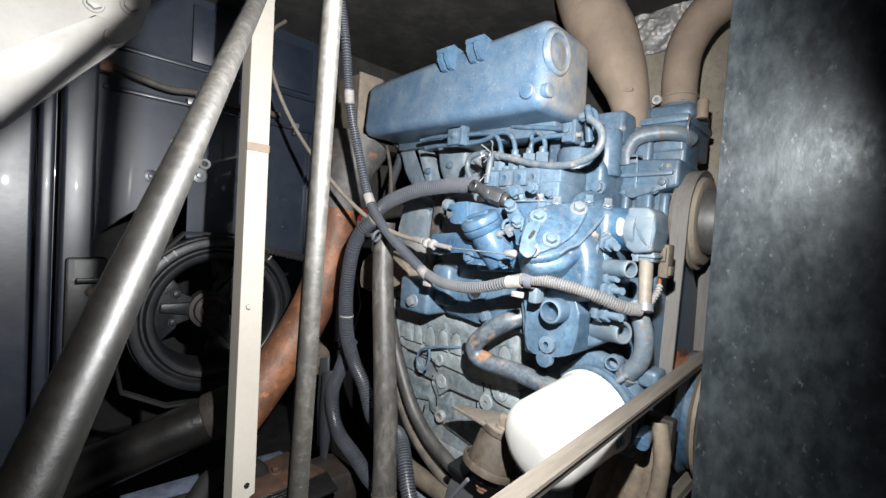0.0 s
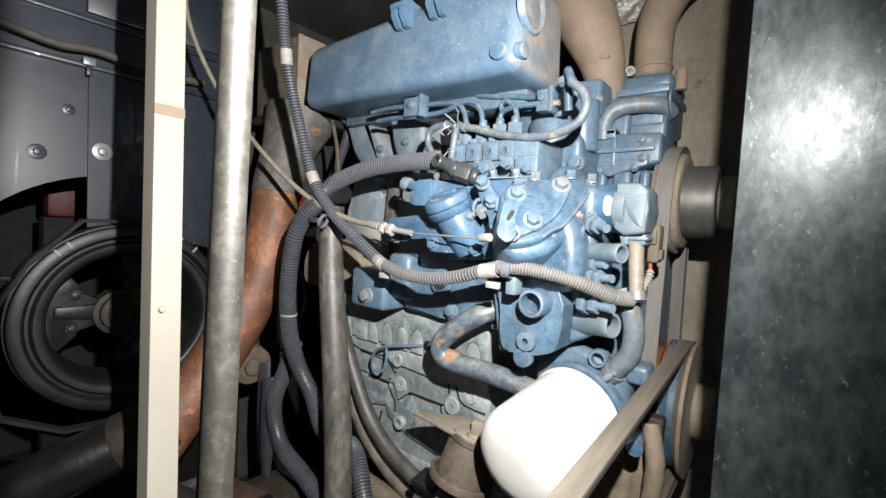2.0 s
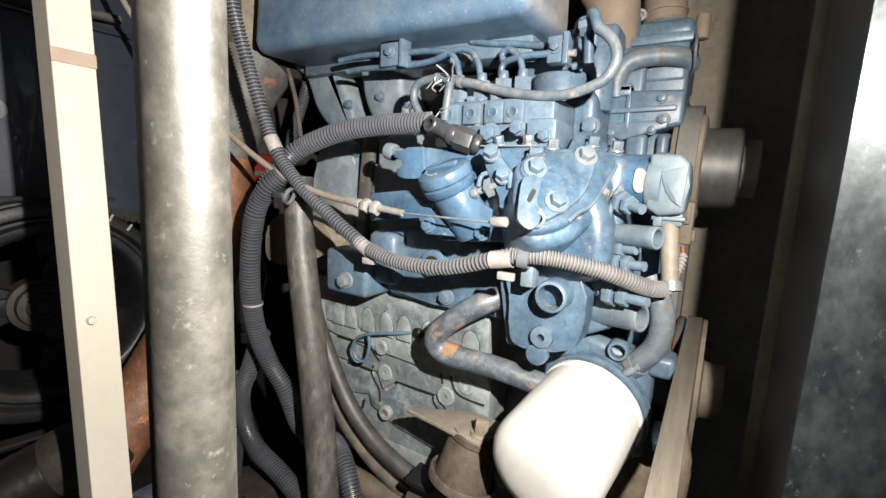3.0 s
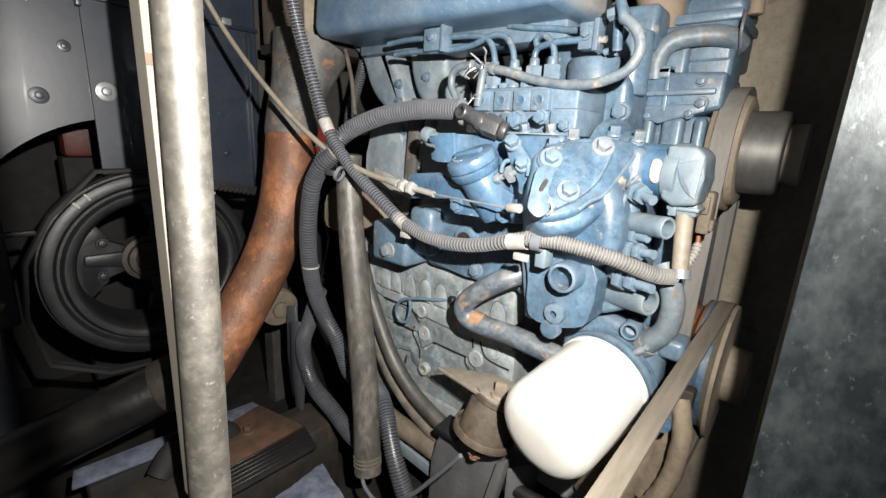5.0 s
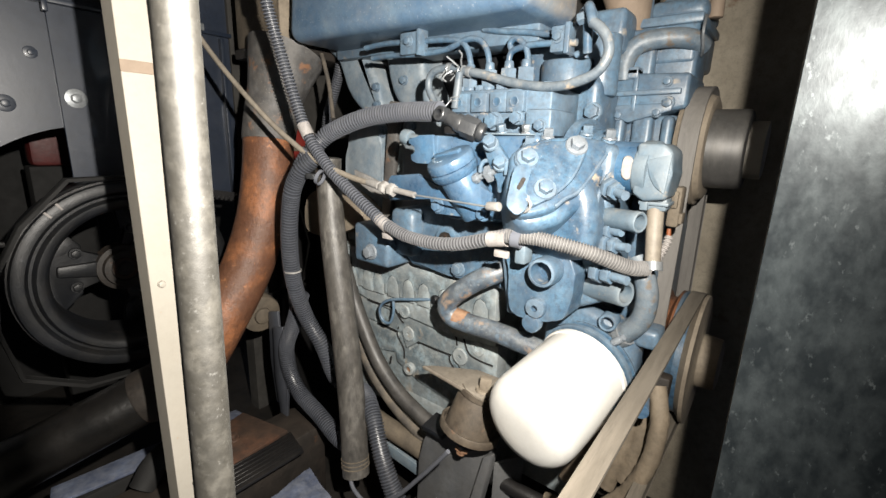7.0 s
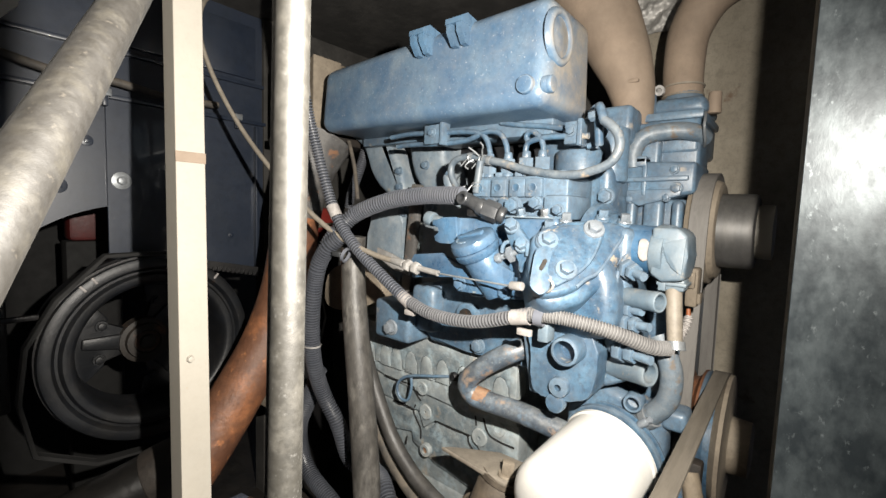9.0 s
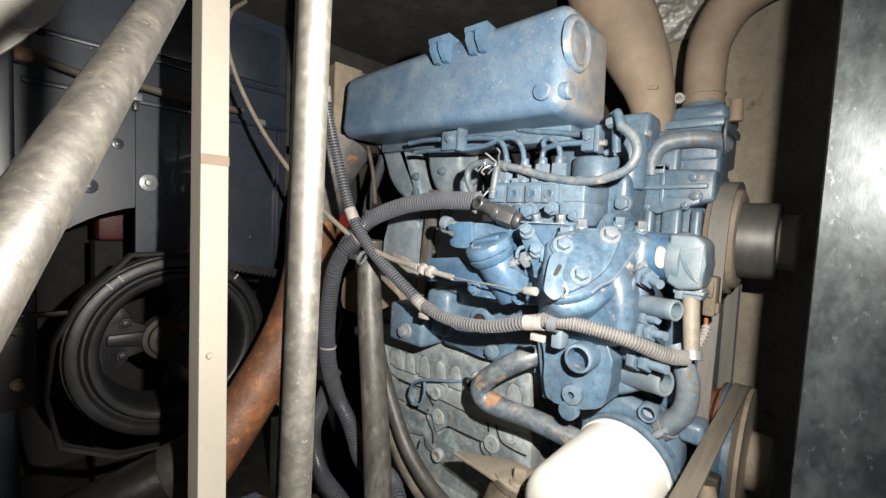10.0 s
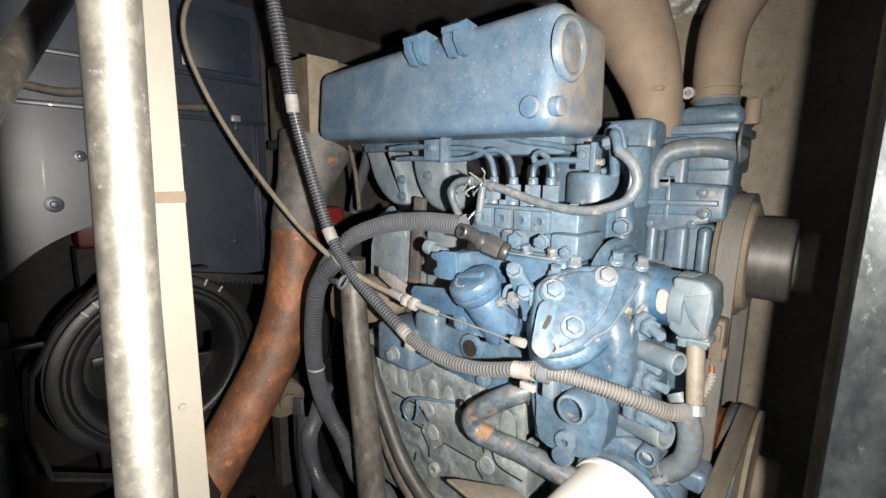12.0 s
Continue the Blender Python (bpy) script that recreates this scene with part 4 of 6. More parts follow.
part("gasket", bm, DUSTY_BLUE, plate, "thin pale gasket edge")
bm = B()
cyl(bm, (0.516, 0.438, 0.806), (0.538, 0.412, 0.752), 0.025, 0.023, 28, 0.003)
part("filler_neck", bm, BLUE_DEEP, engine)
bm = B()
a = Vector((0.517, 0.437, 0.802))
d = Vector((-0.44, 0.22, 0.87)).normalized()
lathe(bm, a - d * 0.004, a + d, [(0, 0.026), (0.004, 0.029), (0.010, 0.030), (0.012, 0.0275), (0.014, 0.030), (0.021, 0.030), (0.0245, 0.0285), (0.0265, 0.024), (0.0275, 0.016), (0.028, 0.008), (0.0282, 0.0)], 36)
cap = part("filler_cap", bm, BLUE_DEEP, engine, "blue oil filler cap with a grip bar")
bm = B()
box(bm, (-0.020, -0.004, 0.026), (0.020, 0.004, 0.031), 0.0015)
bmesh.ops.transform(bm, matrix=Matrix.Translation(a - d * 0.004) @ d.to_track_quat("Z", "Y").to_matrix().to_4x4() @ pose(0, 0, 0, 0, 0, 25), verts=bm.verts)
part("grip", bm, BLUE_DEEP, cap)
bm = B()
for k in range(7):
    q = radians(205 + 16 * k)
    v = box(B(), (-0.0016, -0.0024, 0.0255), (0.0016, 0.0024, 0.0282), 0.0004, 1)
    bmesh.ops.transform(v, matrix=Matrix.Translation(a - d * 0.004) @ d.to_track_quat("Z", "Y").to_matrix().to_4x4() @ Matrix.Translation((0.019 * math.cos(q), 0.019 * math.sin(q), 0)) @ Matrix.Rotation(q, 4, "Z"), verts=v.verts)
    me = bpy.data.meshes.new("bar")
    v.to_mesh(me)
    v.free()
    bm.from_mesh(me)
    bpy.data.meshes.remove(me)
part("lettering", bm, BLUE, cap, "raised unreadable lettering")
bm = B()
side_plate(bm, 0.520, 0.005, [(0.553, 0.754), (0.556, 0.762), (0.556, 0.782), (0.551, 0.789), (0.500, 0.795), (0.468, 0.780), (0.440, 0.785), (0.404, 0.788), (0.386, 0.780), (0.390, 0.748), (0.470, 0.746), (0.478, 0.755), (0.477, 0.766)], 0.0016)
box(bm, (0.524, 0.40, 0.752), (0.552, 0.46, 0.776), 0.003)
part("throttle_bracket", bm, BLUE_DEEP, engine, "flat blue throttle cable bracket")
for y, z in ((0.465, 0.757), (0.396, 0.755)):
    bolt((0.520, y, z), SIDE, 0.013, engine, BLUE_DEEP)
bm = B()
cyl(bm, (0.542, 0.512, 0.836), (0.541, 0.536, 0.840), 0.0070, None, 16, 0.001)
cyl(bm, (0.541, 0.532, 0.8395), (0.541, 0.546, 0.842), 0.0105, None, 16, 0.002)
part("stop_screw", bm, DUSTY_BLUE, plate)
# stop arm with its adjusting screws
bm = B()
side_plate(bm, 0.516, 0.006, [(0.396, 0.837), (0.385, 0.841), (0.378, 0.834), (0.363, 0.818), (0.362, 0.804), (0.372, 0.793), (0.373, 0.782), (0.377, 0.784), (0.376, 0.795), (0.389, 0.812), (0.398, 0.831)], 0.0012)
box(bm, (0.510, 0.362, 0.803), (0.518, 0.366, 0.819), 0.001)
stop = part("stop_lever", bm, BLUE, engine, "angular stop lever")
bm = B()
cyl(bm, (0.517, 0.380, 0.8065), (0.515, 0.408, 0.7955), 0.0036, None, 12)
cyl(bm, (0.517, 0.386, 0.804), (0.5165, 0.3925, 0.8015), 0.0095, None, 4, 0.001)
cyl(bm, (0.5152, 0.402, 0.798), (0.515, 0.408, 0.7955), 0.0062, None, 6, 0.0006)
part("adjusting_screw", bm, BRIGHT_NUT, stop, "small adjusting screw with a lock nut")
bm = B()
sweep(bm, [(0.520, 0.392, 0.818), (0.518, 0.398, 0.816), (0.517, 0.401, 0.810), (0.518, 0.402, 0.804)], 0.0026, 8, 0.003)
part("spring_end", bm, BLUE, stop)
for p, size in (((0.514, 0.387, 0.836), 0.015), ((0.515, 0.373, 0.814), 0.0145)):
    bolt(p, (-0.8, -0.2, 0.5), size, stop, BLUE, "bolt", 1.25, 0.7)

# governor housing: a slanted cover on a cast body
gn = Vector((-0.66, -0.50, 0.56)).normalized()
gf = face_frame((0.522, 0.310, 0.806), gn)
bm = B()
dome(bm, eased([(-0.0388, 0.0053), (-0.0405, 0.0207), (-0.030, 0.033), (-0.0087, 0.043), (0.0106, 0.045), (0.0174, 0.049), (0.0336, 0.0505), (0.0372, 0.0376), (0.0275, 0.0127), (0.0152, -0.0069), (-0.0009, -0.0215), (-0.014, -0.030), (-0.0297, -0.0373), (-0.0426, -0.0307), (-0.0452, -0.010)]), gf @ Matrix.Translation((0, 0, -0.012)), 0.012, 0.004, 4)
gov = part("governor_cover", bm, BLUE, engine, "slanted dusty blue governor cover")
bm = B()
outline = [(-0.048, 0.010), (-0.044, 0.030), (-0.020, 0.047), (0.020, 0.054), (0.058, 0.050), (0.0637, 0.0388), (0.0507, 0.0197), (0.0391, 0.0028), (0.0251, -0.0156), (0.0117, -0.0240), (-0.0002, -0.0343), (-0.0176, -0.042), (-0.036, -0.044), (-0.048, -0.032), (-0.051, -0.010)]
dome(bm, eased(outline), gf @ Matrix.Translation((0, 0, -0.050)), 0.0455, 0.006, 5)
dome(bm, eased([(x * 1.15 + 0.006 + (0.005 if y < 0 else 0), y * 1.08 - 0.002 - (0.003 if y < 0 else 0)) for x, y in outline]), gf @ Matrix.Translation((0, 0, -0.072)), 0.057, 0.012, 6)
side_dome(bm, 0.540, 0.10, eased([(0.274, 0.722), (0.300, 0.710), (0.340, 0.711), (0.364, 0.728), (0.374, 0.758), (0.368, 0.790), (0.335, 0.81), (0.29, 0.805), (0.272, 0.768)]), 0.016, 6)
side_plate(bm, 0.575, 0.09, [(0.268, 0.69), (0.35, 0.69), (0.35, 0.84), (0.268, 0.84)], 0.01, 3)
sweep(bm, [(0.556, 0.286, 0.788), (0.549, 0.284, 0.760), (0.550, 0.284, 0.728)], 0.005, 10)
part("governor_body", bm, BLUE, engine, "smooth cast governor body")
for p, size, mat in (((-0.012, -0.016), 0.017, BLUE), ((0.0242, 0.0376), 0.017, BRIGHT_NUT), ((-0.029, 0.0205), 0.017, BLUE)):
    bolt(gf @ Vector((*p, -0.0005)), gn, size * 0.92, gov, mat, "bolt", 1.6)
for p in ((-0.003, 0.056), (0.041, 0.062), (0.066, 0.057), (-0.024, 0.044)):
    bm = B()
    cyl(bm, gf @ Vector((*p, -0.030)), gf @ Vector((*p, -0.012)), 0.0085, 0.0078, 16, 0.002)
    part("lug", bm, BLUE, gov)
    bolt(gf @ Vector((*p, -0.013)), (-0.25, -0.15, 1), 0.0115, gov, BRIGHT_NUT if p[0] > 0.06 or abs(p[0]) < 0.01 else BLUE, "bolt", 1.3, 0.9)
for line, r in (([(0.0335, 0.036, -0.001), (0.0262, 0.0160, -0.001), (0.0155, -0.0035, -0.001), (0.000, -0.0190, -0.001), (-0.0145, -0.0282, -0.001), (-0.0240, -0.0335, -0.001)], 0.0016),
                ([(0.0617, 0.0380, -0.0065), (0.0487, 0.0190, -0.0065), (0.0371, 0.0022, -0.0065), (0.0235, -0.0150, -0.0065), (0.0102, -0.0228, -0.0065), (-0.0012, -0.0328, -0.0065)], 0.0022),
                ([(0.080, 0.046, -0.014), (0.066, 0.020, -0.017), (0.054, -0.002, -0.020), (0.046, -0.022, -0.024)], 0.0030)):
    bm = B()
    sweep(bm, [gf @ Vector(p) for p in line], r, 8, 0.004)
    part("bead", bm, BLUE, gov)
bm = B()
cyl(bm, gf @ Vector((-0.029, 0.0205, -0.010)), gf @ Vector((-0.029, 0.0205, 0.000)), 0.0150, 0.0135, 24, 0.002)
part("boss", bm, BLUE, gov)
bm = B()
prism(bm, eased([(-0.0475, -0.008), (-0.043, 0.006), (-0.031, 0.010), (-0.026, 0.002), (-0.0305, -0.0104), (-0.0335, -0.0251), (-0.0308, -0.0337), (-0.0344, -0.0441), (-0.0436, -0.0483), (-0.0528, -0.0388), (-0.0505, -0.0237)]), gf @ Matrix.Translation((0, 0, 0.002)), 0.004, 0.0012)
part("throttle_lever", bm, BLUE, gov)
bm = B()
m = gf @ Matrix.Translation((-0.0376, -0.0138, 0.002)) @ pose(0, 0, 0, 0, 0, -28)
prism(bm, [(x * 0.0023, y * 0.0085) for x, y in ((-0.6, -0.9), (0.6, -0.9), (1, -0.6), (1, 0.6), (0.6, 0.9), (-0.6, 0.9), (-1, 0.6), (-1, -0.6))], m, 0.0046, 0.0002, 1)
part("slot", bm, RUST_DARK, gov, "dark slot")
# fuel stop solenoid with its elbow plug
bm = B()
lathe(bm, (0.615, 0.302, 0.815), (0.600, 0.205, 0.813), [(0, 0.035), (0.006, 0.036), (0.009, 0.033), (0.014, 0.0295), (0.058, 0.029), (0.060, 0.0295)], 36)
sol = part("stop_solenoid", bm, BLUE_DEEP, engine, "blue cylindrical stop solenoid")
bm = B()
lathe(bm, (0.615, 0.302, 0.815), (0.600, 0.205, 0.813), [(-0.020, 0.054), (-0.012, 0.053), (-0.010, 0.047), (-0.004, 0.046), (-0.002, 0.042), (0.004, 0.041), (0.006, 0.037), (0.010, 0.036), (0.011, 0.03)], 40)
part("mounting_flange", bm, BLUE, sol)
bm = B()
lathe(bm, (0.606, 0.246, 0.814), (0.600, 0.205, 0.813), [(0, 0.0), (0, 0.0305), (0.002, 0.0315), (0.014, 0.0312), (0.016, 0.0)], 32)
side_plate(bm, 0.5785, 0.050, [(0.248, 0.842), (0.222, 0.842), (0.213, 0.834), (0.211, 0.812), (0.213, 0.786), (0.236, 0.782), (0.248, 0.790)], 0.0035, 3)
side_dome(bm, 0.5772, 0.030, [(0.2135, 0.832)] + [(0.213 + 0.024 * math.sin(radians(a)), 0.832 - 0.040 * math.cos(radians(a))) for a in (6, 20, 35, 50, 65, 80)], 0.0014, 3)
part("boot", bm, DUSTY_BLUE, sol, "dust-covered rubber boot")
bm = B()
side_plate(bm, 0.5776, 0.010, eased([(0.2610, 0.826), (0.2560, 0.829), (0.2500, 0.824), (0.2485, 0.815), (0.2505, 0.806), (0.2560, 0.803), (0.2615, 0.809), (0.2600, 0.817)], 2), 0.001, 1)
part("paint_spot", bm, TAPE, sol, "white paint spot")
bm = B()
box(bm, (0.590, 0.214, 0.772), (0.616, 0.240, 0.786), 0.003)
box(bm, (0.587, 0.212, 0.778), (0.619, 0.242, 0.782), 0.001)
box(bm, (0.586, 0.232, 0.772), (0.591, 0.240, 0.790), 0.001)
part("plug", bm, DUSTY_BLUE, sol)
bm = B()
box(bm, (0.620, 0.206, 0.752), (0.642, 0.219, 0.797), 0.003)
box(bm, (0.616, 0.209, 0.774), (0.622, 0.216, 0.792), 0.001)
box(bm, (0.622, 0.203, 0.756), (0.638, 0.207, 0.768), 0.001)
part("connector", bm, TAN_DARK, sol, "dusty grey plastic connector")
# pipe stubs and studs low on the governor
for a, b, r in (((0.590, 0.292, 0.760), (0.566, 0.236, 0.762), 0.0112), ((0.600, 0.300, 0.672), (0.578, 0.242, 0.678), 0.0145)):
    bm = B()
    lathe(bm, a, b, [(0, r * 1.25), (0.014, r * 1.25), (0.015, r), (0.058, r), (0.062, r * 1.04), (0.066, r * 1.0), (0.0668, r * 0.9), (0.066, r * 0.72), (0.050, r * 0.70), (0.050, 0.0)], 24)
    cyl(bm, Vector(a) + (Vector(b) - Vector(a)) * 0.02, Vector(a) + (Vector(b) - Vector(a)) * 0.22, r * 1.55, None, 6, 0.001)
    part("pipe_stub", bm, DUSTY_BLUE, engine)
for a, b in (((0.575, 0.275, 0.795), (0.552, 0.246, 0.789)), ((0.570, 0.280, 0.700), (0.548, 0.232, 0.702)), ((0.580, 0.275, 0.730), (0.565, 0.240, 0.733)), ((0.585, 0.28, 0.745), (0.57, 0.25, 0.748))):
    a, b = Vector(a), Vector(b)
    bm = B()
    cyl(bm, a, b, 0.005, None, 12)
    for f0, f1, r in ((0.15, 0.35, 0.012), (0.42, 0.62, 0.0095)):
        cyl(bm, a + (b - a) * f0, a + (b - a) * f1, r, None, 6, 0.0008)
    part("stud", bm, BLUE, engine)

# oil housing with two ports
bm = B()
side_plate(bm, 0.548, 0.10, eased([(0.292, 0.650), (0.315, 0.632), (0.355, 0.628), (0.370, 0.64), (0.372, 0.69), (0.380, 0.705), (0.372, 0.715), (0.295, 0.715)]), 0.008, 3)
side_plate(bm, 0.585, 0.08, [(0.262, 0.66), (0.30, 0.64), (0.30, 0.72), (0.262, 0.72)], 0.010, 3)
side_plate(bm, 0.560, 0.10, [(0.36, 0.622), (0.378, 0.622), (0.392, 0.70), (0.38, 0.715), (0.36, 0.71)], 0.004)
cyl(bm, (0.555, 0.335, 0.625), (0.543, 0.335, 0.625), 0.012, None, 18, 0.002)
house = part("oil_housing", bm, BLUE, engine)
for y, z, x, r, h in ((0.318, 0.697, 0.524, 0.0172, 0.0125), (0.330, 0.647, 0.540, 0.0125, 0.004)):
    bm = B()
    lathe(bm, (x + 0.03, y, z), (0, y, z), [(0, r), (0.026, r), (0.030, r * 0.93), (0.031, h * 1.05), (0.029, h), (0.010, h), (0.010, 0)], 32)
    part("port", bm, BLUE, house, "open round port")
bm = B()
side_plate(bm, 0.590, 0.05, [(0.40, 0.635), (0.44, 0.650), (0.50, 0.640), (0.575, 0.640), (0.59, 0.655), (0.59, 0.70), (0.56, 0.74), (0.40, 0.735)], 0.008, 3)
cyl(bm, (0.60, 0.498, 0.697), (0.580, 0.498, 0.697), 0.020, None, 28, 0.003)
base = part("pump_base", bm, BLUE, engine)
bm = B()
cyl(bm, (0.582, 0.498, 0.697), (0.5785, 0.498, 0.697), 0.012, None, 24)
part("bore", bm, RUST_DARK, base, "dark bore")
bolt((0.588, 0.478, 0.655), SIDE, 0.016, base, BLUE)
bm = B()
box(bm, (0.548, 0.585, 0.640), (0.66, 0.665, 0.705), 0.008, 3)
box(bm, (0.565, 0.55, 0.66), (0.66, 0.60, 0.735), 0.012, 3)
part("starter_bracket", bm, BLUE, engine)
bolt((0.548, 0.622, 0.662), SIDE, 0.018, engine, BRIGHT_NUT)
# coolant return pipe, bent double
bm = B()
sweep(bm, [(0.60, 0.385, 0.675), (0.572, 0.412, 0.664), (0.560, 0.444, 0.642), (0.558, 0.474, 0.611), (0.562, 0.466, 0.591), (0.568, 0.434, 0.586), (0.575, 0.395, 0.583), (0.585, 0.33, 0.572)], 0.0143, 20, 0.006)
part("coolant_pipe", bm, BLUE_WORN, engine, "bent blue coolant pipe with rust patches")
bm = B()
sweep(bm, [(0.563, 0.464, 0.5905), (0.565, 0.455, 0.589), (0.567, 0.446, 0.5875)], 0.0148, 20, 0.004)
part("clip_band", bm, SCUFF, engine, "rusty pipe band")
bm = B()
for pts in ([(0.617, 0.545, 0.582), (0.607, 0.575, 0.577), (0.600, 0.622, 0.567), (0.597, 0.645, 0.556), (0.596, 0.654, 0.538), (0.597, 0.645, 0.521), (0.599, 0.630, 0.522), (0.600, 0.623, 0.545), (0.600, 0.624, 0.563)],):
    sweep(bm, pts, 0.0026, 10, 0.004)
part("dipstick", bm, BLUE, engine, "looped wire dipstick handle")
bm = B()
cyl(bm, (0.622, 0.535, 0.584), (0.606, 0.540, 0.586), 0.009, 0.007, 16, 0.001)
part("dipstick_seat", bm, IRON_GREY, engine)

# oil filter
fa, fb = Vector((0.612, 0.286, 0.553)), Vector((0.492, 0.306, 0.525))
bm = B()
side_plate(bm, 0.612, 0.04, [(0.225, 0.50), (0.345, 0.50), (0.35, 0.60), (0.30, 0.64), (0.225, 0.62)], 0.012, 3)
part("filter_bracket", bm, BLUE, engine)
bm = B()
lathe(bm, fa, fb, [(-0.034, 0.050), (-0.020, 0.0585), (-0.013, 0.0640), (-0.0105, 0.0645), (-0.009, 0.0615), (-0.006, 0.0615), (-0.0045, 0.0645), (0.001, 0.0645), (0.002, 0.060), (0.002, 0.0)], 52)
part("filter_base", bm, BLUE, engine, "grooved blue filter base ring")
bm = B()
lathe(bm, (0.622, 0.263, 0.628), (0.598, 0.262, 0.628), [(0, 0.0115), (0.018, 0.0115), (0.020, 0.0100), (0.0195, 0.0078), (0.006, 0.0076), (0.006, 0)], 24)
box(bm, (0.612, 0.205, 0.604), (0.650, 0.232, 0.628), 0.006, 3)
part("filter_port", bm, BLUE, engine, "small open port beside the hose clip")
bm = B()
lathe(bm, fa, fb, [(0.003, 0.053), (0.005, 0.0612), (0.010, 0.0612), (0.012, 0.0590), (0.108, 0.0588), (0.119, 0.0570), (0.128, 0.0520), (0.134, 0.0440), (0.137, 0.032), (0.138, 0.016), (0.1382, 0.0)], 60)
filt = part("oil_filter", bm, WHITE, engine, "white spin-on oil filter canister")
bm = B()
q = fa + (fb - fa).normalized() * 0.035
box(bm, q + Vector((-0.012, -0.0602, -0.016)), q + Vector((0.012, -0.0588, -0.002)), 0.0003, 1)
part("printed_label", bm, BLUE_DEEP, filt, "small blue printed bars")

# water pump, thermostat housing and hoses' spigots
bm = B()
side_plate(bm, 0.728, 0.10, [(0.236, 0.888), (0.30, 0.872), (0.335, 0.885), (0.343, 0.905), (0.338, 0.934), (0.236, 0.930)], 0.005, 3)
wp = part("water_pump", bm, BLUE, engine, "blue cast water pump housing")
bm = B()
side_plate(bm, 0.722, 0.04, [(0.298, 0.930), (0.340, 0.930), (0.340, 0.938), (0.298, 0.938)], 0.002)
part("upper_flange", bm, BLUE, wp)
bm = B()
side_plate(bm, 0.743, 0.03, [(0.286, 0.895), (0.346, 0.895), (0.346, 0.975), (0.330, 0.990), (0.286, 0.990)], 0.006, 3)
part("neck_casting", bm, BLUE, wp)
bm = B()
side_plate(bm, 0.7245, 0.04, [(0.252, 0.884), (0.305, 0.869), (0.336, 0.884), (0.336, 0.891), (0.252, 0.894)], 0.002)
part("lower_flange", bm, BLUE, wp)
bm = B()
side_plate(bm, 0.7215, 0.03, [(0.244, 0.9045), (0.346, 0.9030), (0.348, 0.9085), (0.244, 0.9115)], 0.0015)
part("rib", bm, BLUE, wp)
for y in (0.338, 0.300):
    bm = B()
    box(bm, (0.7235, y - 0.003, 0.884), (0.74, y + 0.003, 0.930), 0.0015)
    part("rib", bm, BLUE, wp)
for y, z in ((0.330, 0.897), (0.270, 0.882), (0.318, 0.879), (0.262, 0.920)):
    bolt((0.7275, y, z), SIDE, 0.0095, wp, BLUE, "bolt", 1.4)
bm = B()
side_plate(bm, 0.757, 0.07, [(0.238, 0.92), (0.328, 0.92), (0.328, 0.990), (0.238, 0.985)], 0.006, 3)
part("upper_case", bm, BLUE, wp)
bm = B()
side_plate(bm, 0.745, 0.09, [(0.245, 0.76), (0.325, 0.76), (0.325, 0.88), (0.245, 0.88)], 0.008, 3)
part("lower_case", bm, BLUE, wp)
for y, w in ((0.317, 0.007), (0.287, 0.013), (0.256, 0.007)):
    bm = B()
    box(bm, (0.728, y - w, 0.77), (0.75, y + w, 0.878), 0.006, 3)
    part("fin", bm, BLUE, wp)
bm = B()
side_plate(bm, 0.755, 0.13, [(0.240, 0.945), (0.33, 0.945), (0.33, 0.998), (0.240, 0.995)], 0.006, 3)
side_plate(bm, 0.750, 0.135, [(0.236, 0.992), (0.328, 0.992), (0.328, 1.004), (0.236, 1.004)], 0.003)
side_plate(bm, 0.775, 0.10, [(0.235, 1.004), (0.315, 1.004), (0.310, 1.030), (0.24, 1.030)], 0.010, 3)
cyl(bm, (0.846, 0.282, 1.02), (0.850, 0.284, 1.045), 0.0315, 0.0285, 28)
part("thermostat_housing", bm, BLUE, engine)
for y, x in ((0.312, 0.772), (0.232, 0.80)):
    bm = B()
    cyl(bm, (x, y, 1.005), (x, y, 1.036), 0.0095, 0.0085, 16, 0.002)
    part("stud_boss", bm, BLUE if y > 0.3 else HOSE_TAN, engine)
bm = B()
sweep(bm, [(0.732, 0.318, 0.925), (0.730, 0.318, 0.948), (0.731, 0.305, 0.968), (0.742, 0.275, 0.975), (0.752, 0.248, 0.973), (0.775, 0.238, 0.967)], 0.0122, 18, 0.005)
part("bypass_pipe", bm, PEELING, wp, "curved blue bypass pipe")
bm = B()
sweep(bm, [(0.776, 0.240, 1.001), (0.752, 0.234, 0.998), (0.737, 0.232, 0.984), (0.737, 0.232, 0.974), (0.750, 0.232, 0.960), (0.770, 0.236, 0.955)], 0.0018, 8, 0.004)
part("spring_clip", bm, STEEL, wp)
bm = B()
box(bm, (0.722, 0.298, 0.925), (0.745, 0.330, 0.940), 0.002)
part("pipe_collar", bm, BLUE, wp)
bolt((0.727, 0.258, 0.894), SIDE, 0.012, wp, BLUE)
bolt((0.726, 0.322, 0.946), (0, 0, 1), 0.012, wp, BLUE)
bm = B()
side_plate(bm, 0.70, 0.08, [(0.315, 0.955), (0.385, 0.955), (0.385, 1.010), (0.315, 1.010)], 0.008, 3)
part("head_outlet", bm, BLUE, engine)

# fan pulley
pc = Vector((0.803, 0.0, 0.838))
bm = B()
lathe(bm, pc + Vector((0, 0.246, 0)), pc, [(0, 0.0), (0, 0.076), (0.004, 0.079), (0.008, 0.070), (0.018, 0.070), (0.022, 0.079), (0.026, 0.078), (0.027, 0.072), (0.034, 0.069), (0.036, 0.064), (0.035, 0.053)], 52)
